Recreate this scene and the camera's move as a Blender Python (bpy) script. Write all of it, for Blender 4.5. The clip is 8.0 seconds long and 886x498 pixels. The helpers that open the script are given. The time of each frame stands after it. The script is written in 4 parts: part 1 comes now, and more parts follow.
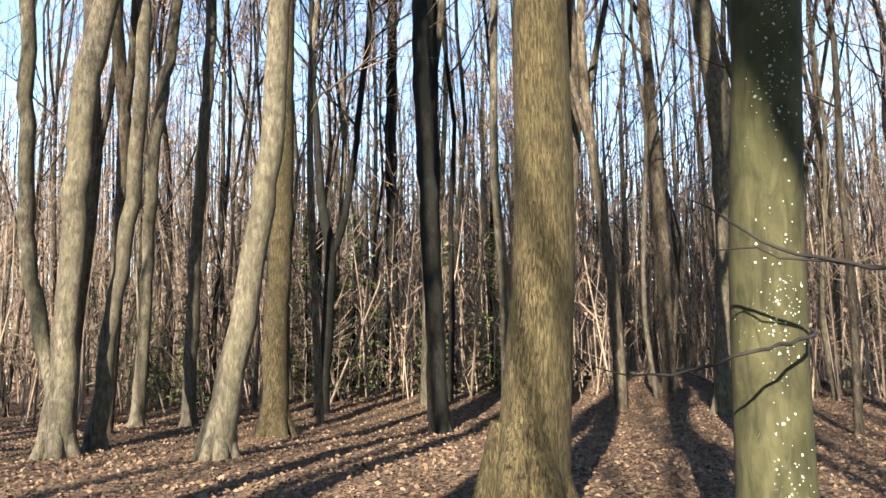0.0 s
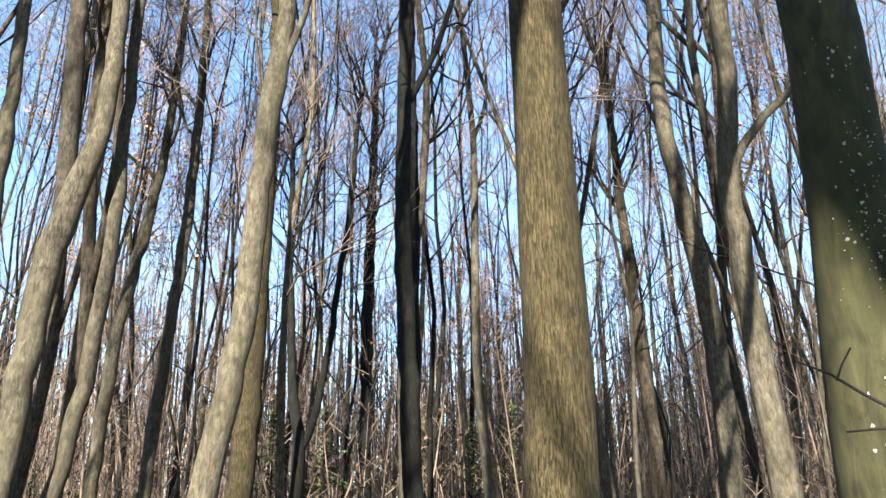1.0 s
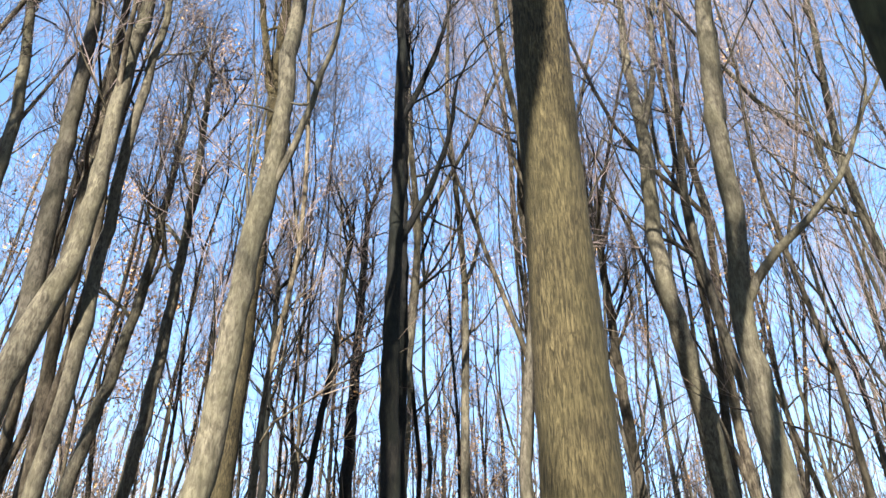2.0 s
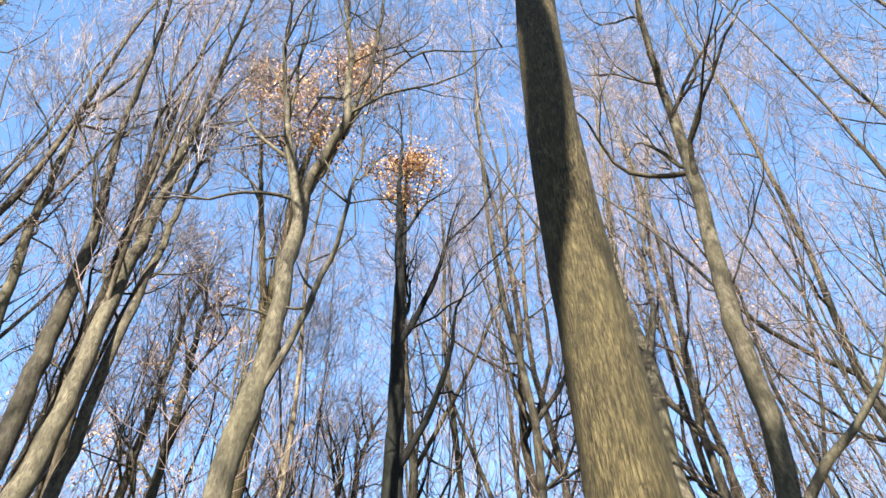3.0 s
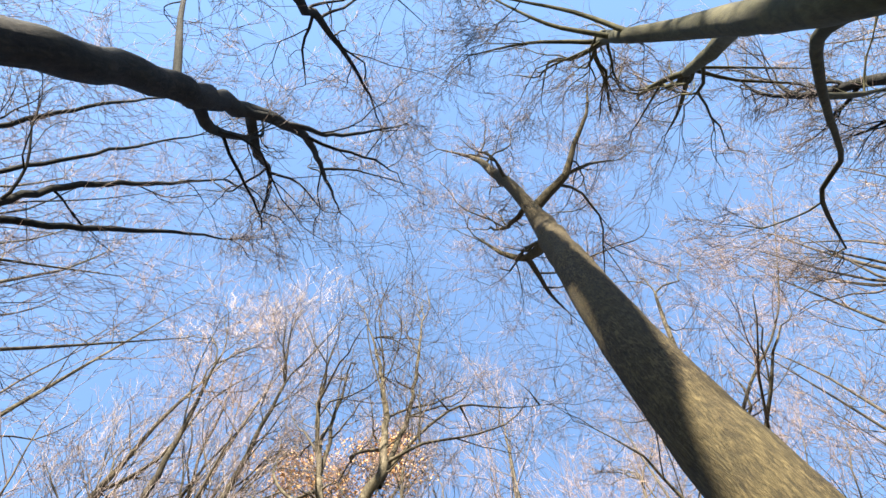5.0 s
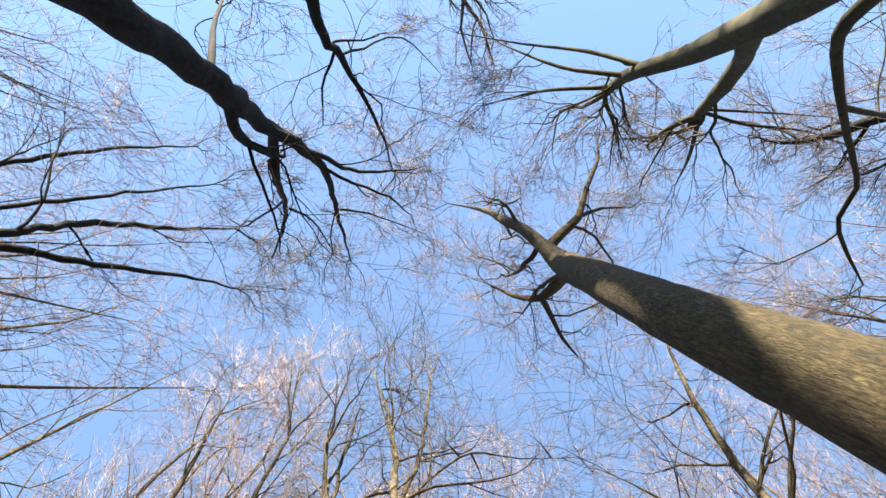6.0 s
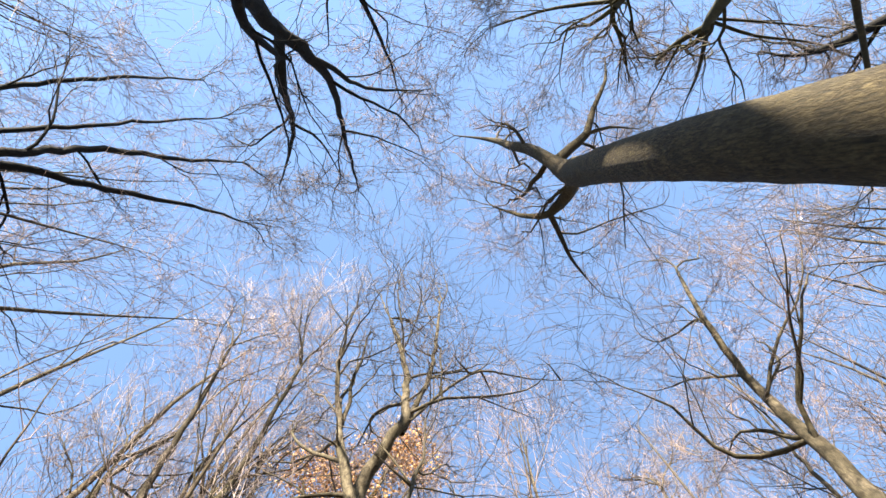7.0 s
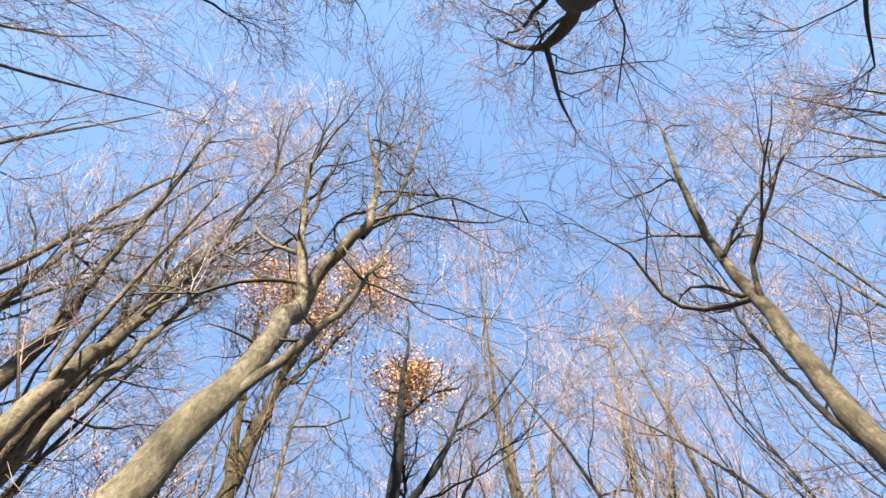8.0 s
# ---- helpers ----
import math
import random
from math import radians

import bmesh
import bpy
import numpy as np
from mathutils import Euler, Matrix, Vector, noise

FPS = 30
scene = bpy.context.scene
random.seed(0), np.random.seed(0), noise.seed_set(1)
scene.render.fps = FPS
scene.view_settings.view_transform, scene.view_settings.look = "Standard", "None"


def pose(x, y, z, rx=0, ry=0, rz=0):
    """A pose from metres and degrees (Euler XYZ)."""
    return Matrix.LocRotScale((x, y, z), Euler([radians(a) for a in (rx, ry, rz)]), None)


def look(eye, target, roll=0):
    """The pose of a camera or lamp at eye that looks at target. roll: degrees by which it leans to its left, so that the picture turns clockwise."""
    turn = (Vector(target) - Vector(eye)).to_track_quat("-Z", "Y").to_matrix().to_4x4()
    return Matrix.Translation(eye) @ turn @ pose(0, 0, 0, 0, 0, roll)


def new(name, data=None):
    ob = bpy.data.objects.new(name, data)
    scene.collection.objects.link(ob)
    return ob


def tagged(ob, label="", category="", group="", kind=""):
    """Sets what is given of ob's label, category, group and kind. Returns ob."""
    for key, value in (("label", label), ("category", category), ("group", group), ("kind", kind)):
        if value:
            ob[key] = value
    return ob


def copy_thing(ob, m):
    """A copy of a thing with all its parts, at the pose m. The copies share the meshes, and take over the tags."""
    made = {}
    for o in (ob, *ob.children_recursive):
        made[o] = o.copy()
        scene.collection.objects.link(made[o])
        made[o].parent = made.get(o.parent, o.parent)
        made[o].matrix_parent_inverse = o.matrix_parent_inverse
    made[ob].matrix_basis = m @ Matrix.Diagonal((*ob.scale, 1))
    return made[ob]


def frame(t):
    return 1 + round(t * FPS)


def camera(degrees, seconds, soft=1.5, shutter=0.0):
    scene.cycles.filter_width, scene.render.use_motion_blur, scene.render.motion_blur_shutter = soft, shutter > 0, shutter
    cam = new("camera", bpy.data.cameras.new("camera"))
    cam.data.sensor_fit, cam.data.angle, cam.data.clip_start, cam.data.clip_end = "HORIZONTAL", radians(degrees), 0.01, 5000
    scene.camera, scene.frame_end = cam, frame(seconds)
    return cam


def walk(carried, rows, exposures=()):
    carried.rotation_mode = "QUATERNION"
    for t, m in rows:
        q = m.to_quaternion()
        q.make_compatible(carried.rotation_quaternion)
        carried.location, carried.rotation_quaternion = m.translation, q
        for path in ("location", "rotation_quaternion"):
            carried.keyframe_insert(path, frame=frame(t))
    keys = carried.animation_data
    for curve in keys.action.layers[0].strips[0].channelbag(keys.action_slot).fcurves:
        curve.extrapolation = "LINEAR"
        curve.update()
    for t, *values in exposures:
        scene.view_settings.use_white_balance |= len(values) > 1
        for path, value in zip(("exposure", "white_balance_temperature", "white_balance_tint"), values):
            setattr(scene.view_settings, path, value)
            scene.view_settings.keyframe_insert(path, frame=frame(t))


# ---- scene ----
cam = camera(59.66, 8.0, soft=1.5)
PATH = [
    (0.0, pose(0.199, 0.637, 1.463, 96.16, 0.98, 2.10)),
    (0.4, pose(0.143, 0.984, 1.509, 101.23, 0.51, 1.56)),
    (0.5, pose(0.111, 1.072, 1.503, 103.74, -0.13, 1.87)),
    (1.0, pose(-0.011, 1.498, 1.508, 110.42, 1.06, 0.02)),
    (1.5, pose(-0.081, 1.982, 1.522, 118.52, 0.02, 0.81)),
    (1.7, pose(-0.096, 2.147, 1.505, 120.04, 0.30, -0.74)),
    (2.8, pose(-0.193, 3.364, 1.454, 136.73, 0.77, -1.94)),
    (3.0, pose(-0.264, 3.597, 1.430, 141.98, 0.93, -2.01)),
    (3.5, pose(-0.276, 4.056, 1.497, 147.40, 0.80, -0.24)),
    (4.0, pose(-0.358, 4.544, 1.581, 155.68, -0.24, 2.95)),
    (4.5, pose(-0.434, 4.918, 1.610, 165.09, 0.47, 1.33)),
    (5.0, pose(-0.537, 5.369, 1.543, 173.55, 0.52, 1.65)),
    (5.2, pose(-0.598, 5.552, 1.513, 176.54, -0.86, 0.19)),
    (6.3, pose(-0.846, 6.496, 1.525, 180.04, 0.85, 1.12)),
    (6.5, pose(-0.821, 6.665, 1.529, 179.90, 0.23, 0.70)),
    (7.0, pose(-0.857, 7.120, 1.458, 177.40, 0.00, 1.73)),
    (7.5, pose(-0.677, 7.559, 1.443, 173.67, 0.65, -2.44)),
    (8.0, pose(-0.609, 7.885, 1.432, 167.26, -0.18, -7.03)),
]
walk(cam, PATH, [(0.0, 2.80, 5850, 7), (1.5, 2.68, 5450, 6), (3.0, 2.90, 5600, 6), (4.5, 3.0, 5950, 7), (6.5, 3.03, 6450, 10), (8.0, 3.04, 6150, 9)])

# ---- world and sun ----
SUN_AZ = 12.0      # the shadows run this many degrees to the right of straight ahead
SUN_EL = 24.0
world = bpy.data.worlds.new("world")
scene.world = world
world.use_nodes = True
wn, wl = world.node_tree.nodes, world.node_tree.links
sky = wn.new("ShaderNodeTexSky")
sky.sky_type = "NISHITA"
sky.sun_disc = False
sky.sun_elevation = radians(SUN_EL)
sky.sun_rotation = radians(180 + SUN_AZ)
sky.air_density = 1.0
sky.dust_density = 0.05
sky.ozone_density = 0.9
wn["Background"].inputs["Strength"].default_value = 0.07
wl.new(sky.outputs[0], wn["Background"].inputs["Color"])
sun = new("sun", bpy.data.lights.new("sun", "SUN"))
sun.data.energy = 5.0
sun.data.angle = radians(0.6)
sun.data.color = (1.0, 0.88, 0.71)
sun_to = Vector((-math.sin(radians(SUN_AZ)), -math.cos(radians(SUN_AZ)), math.tan(radians(SUN_EL))))
sun.matrix_world = look(sun_to * 60, (0, 0, 0))


# ---- materials ----
def mat(name, rough=0.85, spec=0.25):
    m = bpy.data.materials.new(name)
    m.use_nodes = True
    b = m.node_tree.nodes["Principled BSDF"]
    b.inputs["Roughness"].default_value = rough
    b.inputs["Specular IOR Level"].default_value = spec
    return m, m.node_tree.nodes, m.node_tree.links, b


def noise_node(n, l, scale, detail=4, stretch=(1, 1, 1), distort=0.0):
    tc = n.new("ShaderNodeTexCoord")
    mp = n.new("ShaderNodeMapping")
    mp.inputs["Scale"].default_value = stretch
    nz = n.new("ShaderNodeTexNoise")
    nz.inputs["Scale"].default_value = scale
    nz.inputs["Detail"].default_value = detail
    nz.inputs["Distortion"].default_value = distort
    l.new(tc.outputs["Object"], mp.inputs["Vector"])
    l.new(mp.outputs[0], nz.inputs["Vector"])
    return nz


def ramp(n, l, src, stops):
    r = n.new("ShaderNodeValToRGB")
    e = r.color_ramp.elements
    while len(e) < len(stops):
        e.new(0.5)
    for k, (p, c) in enumerate(stops):
        e[k].position = p
        e[k].color = (*c, 1)
    l.new(src, r.inputs[0])
    return r


def mixed(n, l, fac, a, b, kind="MIX"):
    m = n.new("ShaderNodeMix")
    m.data_type, m.blend_type = "RGBA", kind
    for socket, value in ((m.inputs[0], fac), (m.inputs[6], a), (m.inputs[7], b)):
        if isinstance(value, (int, float)):
            socket.default_value = value
        elif isinstance(value, tuple):
            socket.default_value = (*value, 1)
        else:
            l.new(value, socket)
    return m.outputs[2]


def bark(name, dark, mid, light, algae, streak=60.0, relief=0.5, amount=0.6, draw=0.26, least=0.72):
    """Bark with upright streaks, broad stains and a film of algae."""
    m, n, l, b = mat(name, 0.9, 0.15)
    fine = noise_node(n, l, streak, 9, (1, 1, draw), 0.8)
    fine.inputs["Roughness"].default_value = 0.68
    base = ramp(n, l, fine.outputs[0], [(0.38, dark), (0.5, mid), (0.62, light)])
    broad = noise_node(n, l, 1.6, 4, (1, 1, 0.45), 0.6)
    cover = ramp(n, l, broad.outputs[0], [(0.42, (0, 0, 0)), (0.58, (amount,) * 3)])
    c1 = mixed(n, l, cover.outputs[0], base.outputs[0], algae)
    blot = noise_node(n, l, 9.0, 5, (1, 1, 0.7), 0.3)
    spots = ramp(n, l, blot.outputs[0], [(0.36, (0.62, 0.60, 0.58)), (0.60, (1.06, 1.04, 0.99))])
    c2 = mixed(n, l, 0.75, c1, spots.outputs[0], "MULTIPLY")
    info = n.new("ShaderNodeObjectInfo")
    tone = ramp(n, l, info.outputs["Random"], [(0.0, (least, least * 0.97, least * 0.97)), (1.0, (1.12, 1.1, 1.02))])
    c3 = mixed(n, l, 1.0, c2, tone.outputs[0], "MULTIPLY")
    l.new(c3, b.inputs["Base Color"])
    bp = n.new("ShaderNodeBump")
    bp.inputs["Strength"].default_value = relief
    bp.inputs["Distance"].default_value = 0.02
    l.new(fine.outputs[0], bp.inputs["Height"])
    l.new(bp.outputs[0], b.inputs["Normal"])
    return m


BARK_RIBBED = bark("bark_ribbed", (0.008, 0.006, 0.0027), (0.047, 0.036, 0.016), (0.110, 0.086, 0.041), (0.042, 0.035, 0.014), 72, 1.0, 0.45, 0.13)
BARK_SMOOTH = bark("bark_smooth", (0.028, 0.026, 0.012), (0.044, 0.041, 0.018), (0.060, 0.055, 0.026), (0.034, 0.034, 0.013), 14, 0.3)
BARK_GREY = bark("bark_grey", (0.034, 0.028, 0.020), (0.077, 0.065, 0.046), (0.118, 0.102, 0.075), (0.055, 0.049, 0.028), 24, 0.6, 0.45)
BARK_FAR = bark("bark_far", (0.022, 0.016, 0.012), (0.068, 0.053, 0.038), (0.135, 0.110, 0.080), (0.050, 0.042, 0.024), 18, 0.4, 0.4, 0.26, 0.3)
# near-black bark: shade of unlit and backlit trunks is put into the colour
BARK_SHADE_DARK = bark("bark_shade_dark", (0.004, 0.0035, 0.003), (0.010, 0.0085, 0.007), (0.020, 0.017, 0.012), (0.007, 0.0085, 0.005), 24, 0.5, 0.5)


def plain(name, stops, scale, rough=0.85, island=False, low=0.55):
    m, n, l, b = mat(name, rough, 0.2)
    nz = noise_node(n, l, scale, 4)
    c = ramp(n, l, nz.outputs[0], stops).outputs[0]
    if island:
        g = n.new("ShaderNodeNewGeometry")
        tone = ramp(n, l, g.outputs["Random Per Island"], [(0.0, (low, low * 0.92, low * 0.92)), (0.5, (0.95, 0.9, 0.85)), (1.0, (1.35, 1.3, 1.2))])
        c = mixed(n, l, 1.0, c, tone.outputs[0], "MULTIPLY")
    l.new(c, b.inputs["Base Color"])
    return m


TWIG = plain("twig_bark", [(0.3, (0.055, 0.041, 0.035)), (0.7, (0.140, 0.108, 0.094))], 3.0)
# two paler twig copies: sunlit haze of the high crowns is put into the colour
TWIG_HAZE = plain("haze_twig_bark", [(0.3, (0.130, 0.092, 0.080)), (0.7, (0.245, 0.182, 0.158))], 2.0)
TWIG_HAZE_PALE = plain("pale_haze_twig_bark", [(0.3, (0.190, 0.148, 0.127)), (0.7, (0.360, 0.293, 0.262))], 2.0)
TWIG_DEEP = plain("deep_wood_twig", [(0.3, (0.085, 0.063, 0.048)), (0.7, (0.220, 0.165, 0.122))], 2.0, 0.85, True, 0.12)
OAK_LEAF = plain("dry_oak_leaf", [(0.3, (0.370, 0.205, 0.080)), (0.7, (0.490, 0.305, 0.138))], 5.0, 0.7, True)
# near-black, much darker than the other twig barks
TWIG_DARK = plain("dark_twig", [(0.3, (0.006, 0.005, 0.004)), (0.7, (0.018, 0.014, 0.011))], 8.0)
NEEDLE = plain("needle", [(0.3, (0.045, 0.058, 0.018)), (0.7, (0.120, 0.130, 0.045))], 4.0, 0.7, True)
LITTER_LEAF = plain("fallen_leaf", [(0.3, (0.050, 0.031, 0.019)), (0.7, (0.165, 0.109, 0.066))], 3.0, 0.75, True)
LICHEN = plain("lichen", [(0.3, (0.190, 0.190, 0.145)), (0.7, (0.270, 0.266, 0.210))], 60.0, 0.9)


def litter():
    m, n, l, b = mat("leaf_litter", 0.9, 0.15)
    a = noise_node(n, l, 22.0, 6, distort=0.8)
    c = ramp(n, l, a.outputs[0], [(0.38, (0.016, 0.010, 0.007)), (0.5, (0.080, 0.050, 0.031)), (0.64, (0.220, 0.147, 0.090))])
    broad = noise_node(n, l, 0.7, 4)
    t = ramp(n, l, broad.outputs[0], [(0.35, (0.75, 0.7, 0.68)), (0.65, (1.1, 1.08, 1.0))])
    l.new(mixed(n, l, 1.0, c.outputs[0], t.outputs[0], "MULTIPLY"), b.inputs["Base Color"])
    bp = n.new("ShaderNodeBump")
    bp.inputs["Strength"].default_value = 1.0
    bp.inputs["Distance"].default_value = 0.05
    l.new(a.outputs[0], bp.inputs["Height"])
    l.new(bp.outputs[0], b.inputs["Normal"])
    return m


LITTER = litter()

# ---- mesh helpers ----
rng = np.random.default_rng(7)


class Geo:
    """Vertices and faces gathered for one mesh."""

    def __init__(self):
        self.v, self.q, self.t, self.n = [], [], [], 0

    def add(self, verts, quads=None, tris=None):
        self.v.append(np.asarray(verts, float).reshape(-1, 3))
        if quads is not None:
            self.q.append(np.asarray(quads, int).reshape(-1, 4) + self.n)
        if tris is not None:
            self.t.append(np.asarray(tris, int).reshape(-1, 3) + self.n)
        self.n += len(self.v[-1])

    def tubes(self, pts, rad, sides, lump=0.0):
        """Many tubes at once: pts (tubes, rings, 3), rad (tubes, rings)."""
        n, k = pts.shape[:2]
        tan = np.gradient(pts, axis=1)
        tan /= np.linalg.norm(tan, axis=2)[..., None] + 1e-9
        mean = np.abs(tan.mean(1))
        ref = np.where((mean[:, 0] < 0.7)[:, None], np.array([1.0, 0, 0]), np.array([0, 1.0, 0]))[:, None, :]
        u = np.cross(tan, ref)
        u /= np.linalg.norm(u, axis=2)[..., None] + 1e-9
        w = np.cross(tan, u)
        ang = np.arange(sides) * (2 * math.pi / sides)
        r = rad[:, :, None] * np.ones(sides)
        if lump:
            ph = rng.uniform(0, 6.28, 3)
            s = np.arange(k)[None, :, None] * 0.3
            r = r * (1 + lump * (np.sin(2 * ang + ph[0] + s) + 0.7 * np.sin(3 * ang + ph[1] - 0.6 * s) + 0.5 * np.sin(5 * ang + ph[2])))
        ring = pts[:, :, None, :] + r[..., None] * (np.cos(ang)[:, None] * u[:, :, None, :] + np.sin(ang)[:, None] * w[:, :, None, :])
        t, a, i = np.meshgrid(np.arange(n), np.arange(k - 1), np.arange(sides), indexing="ij")
        o = (t * k + a) * sides
        j = (i + 1) % sides
        self.add(ring, np.stack([o + i, o + j, o + sides + j, o + sides + i], -1))

    def tube(self, pts, rad, sides, lump=0.0):
        self.tubes(np.asarray(pts, float)[None], np.asarray(rad, float)[None], sides, lump)

    def mesh(self, name, material, smooth=True):
        v = np.concatenate(self.v)
        q = np.concatenate(self.q) if self.q else np.zeros((0, 4), int)
        t = np.concatenate(self.t) if self.t else np.zeros((0, 3), int)
        me = bpy.data.meshes.new(name)
        me.vertices.add(len(v))
        me.vertices.foreach_set("co", v.astype(np.float32).ravel())
        me.loops.add(len(q) * 4 + len(t) * 3)
        me.loops.foreach_set("vertex_index", np.concatenate([q.ravel(), t.ravel()]).astype(np.int32))
        me.polygons.add(len(q) + len(t))
        me.polygons.foreach_set("loop_start", np.concatenate([np.arange(len(q)) * 4, len(q) * 4 + np.arange(len(t)) * 3]).astype(np.int32))
        me.materials.append(material)
        me.update(calc_edges=True)
        me.validate()
        if smooth:
            me.polygons.foreach_set("use_smooth", np.ones(len(me.polygons), bool))
        return me


def part(name, geo, material, parent, label="", kind="", smooth=True):
    ob = new(name, geo.mesh(name, material, smooth))
    ob.parent = parent
    return tagged(ob, label=label, kind=kind)


def thing(name, place, label, category, group=""):
    ob = new(name)
    ob.empty_display_size = 0.3
    ob.location = place
    return tagged(ob, label, category, group)


def unit(v):
    return v / (np.linalg.norm(v) + 1e-9)


def smooth_line(rows, step):
    """Catmull-Rom through rows of x, y, z, radius, resampled about every step metres."""
    p = np.asarray(rows, float)
    q = np.vstack([2 * p[0] - p[1], p, 2 * p[-1] - p[-2]])
    out = []
    for i in range(1, len(q) - 2):
        k = max(1, int(round(np.linalg.norm(q[i + 1, :3] - q[i, :3]) / step)))
        for t in np.arange(k) / k:
            out.append(0.5 * (2 * q[i] + (q[i + 1] - q[i - 1]) * t + (2 * q[i - 1] - 5 * q[i] + 4 * q[i + 1] - q[i + 2]) * t * t
                              + (3 * q[i] - q[i - 1] - 3 * q[i + 1] + q[i + 2]) * t ** 3))
    out.append(p[-1])
    out = np.array(out)
    out[:, 3] = np.maximum(out[:, 3], 0.004)
    return out


def wander(p, d, length, steps, wobble, lift):
    pts = [np.array(p, float)]
    d = unit(np.array(d, float))
    for _ in range(steps):
        d = unit(d + rng.normal(0, wobble, 3) + np.array([0, 0, lift]))
        pts.append(pts[-1] + d * (length / steps))
    return np.array(pts)


def norm(v):
    return v / (np.linalg.norm(v, axis=-1, keepdims=True) + 1e-9)


# per order of branching: steps, sides, wobble
ORDERS = ((9, 7, 0.16), (6, 4, 0.21), (4, 3, 0.24), (2, 3, 0.25), (1, 3, 0.25))


def spread_out(heavy, fine, p, d, r, length, order, counts, angle=0.62, lift=0.12, least=0.0042):
    """Branches from the points p along d, and order by order those that grow from them.
    heavy, fine: the meshes for the thick orders and for the twigs."""
    p, d, r, length = np.atleast_2d(p).astype(float), norm(np.atleast_2d(d).astype(float)), np.atleast_1d(r).astype(float), np.atleast_1d(length).astype(float)
    for count in (*counts, 0):
        steps, sides, wobble = ORDERS[min(order, 4)]
        pts, run = [p], d
        for _ in range(steps):
            run = norm(run + rng.normal(0, wobble, run.shape) + np.array([0, 0, lift]))
            pts.append(pts[-1] + run * (length / steps)[:, None])
        pts = np.stack(pts, 1)
        rad = np.maximum(r[:, None] * np.linspace(1, 0.33, steps + 1), least * np.linspace(1.1, 0.6, steps + 1))
        (heavy if order < 2 else fine).tubes(pts, rad, sides)
        if not count:
            break
        n = len(p)
        f = 0.16 + 0.84 * (np.arange(count)[None, :] + rng.uniform(0, 1, (n, count))) / count
        f = np.minimum(f, 0.995) * steps
        i = f.astype(int)
        a = (f - i)[..., None]
        rows = np.arange(n)[:, None]
        q = pts[rows, i] * (1 - a) + pts[rows, i + 1] * a
        t = norm(pts[rows, i + 1] - pts[rows, i])
        side = norm(np.cross(t, rng.normal(0, 1, t.shape)))
        go = norm(t + side * (angle * rng.uniform(0.55, 1.35, (n, count)))[..., None])
        rr = (rad[rows, i] * (1 - a[..., 0]) + rad[rows, i + 1] * a[..., 0]) * rng.uniform(0.5, 0.78, (n, count))
        ll = length[:, None] * rng.uniform(0.42, 0.85, (n, count)) * (1.15 - 0.5 * f / steps)
        # two of the children carry the leader on from its tip
        q[:, -1] = pts[:, -1]
        go[:, -1] = norm(run + rng.normal(0, 0.2, run.shape))
        rr[:, -1] = rad[:, -1] * 0.9
        p, d, r, length = q.reshape(-1, 3), go.reshape(-1, 3), rr.ravel(), ll.ravel()
        order += 1


def ground_z(x, y):
    far = np.clip((np.hypot(x, y - 5) - 3.5) / 6, 0, 1)
    return far * (-0.36 + 0.10 * np.sin(x * 0.21 + 1.0) + 0.09 * np.sin(y * 0.27 + 0.4 * x * 0.3)) + 0.02 * np.sin(1.7 * x + 0.3) * np.sin(1.3 * y)


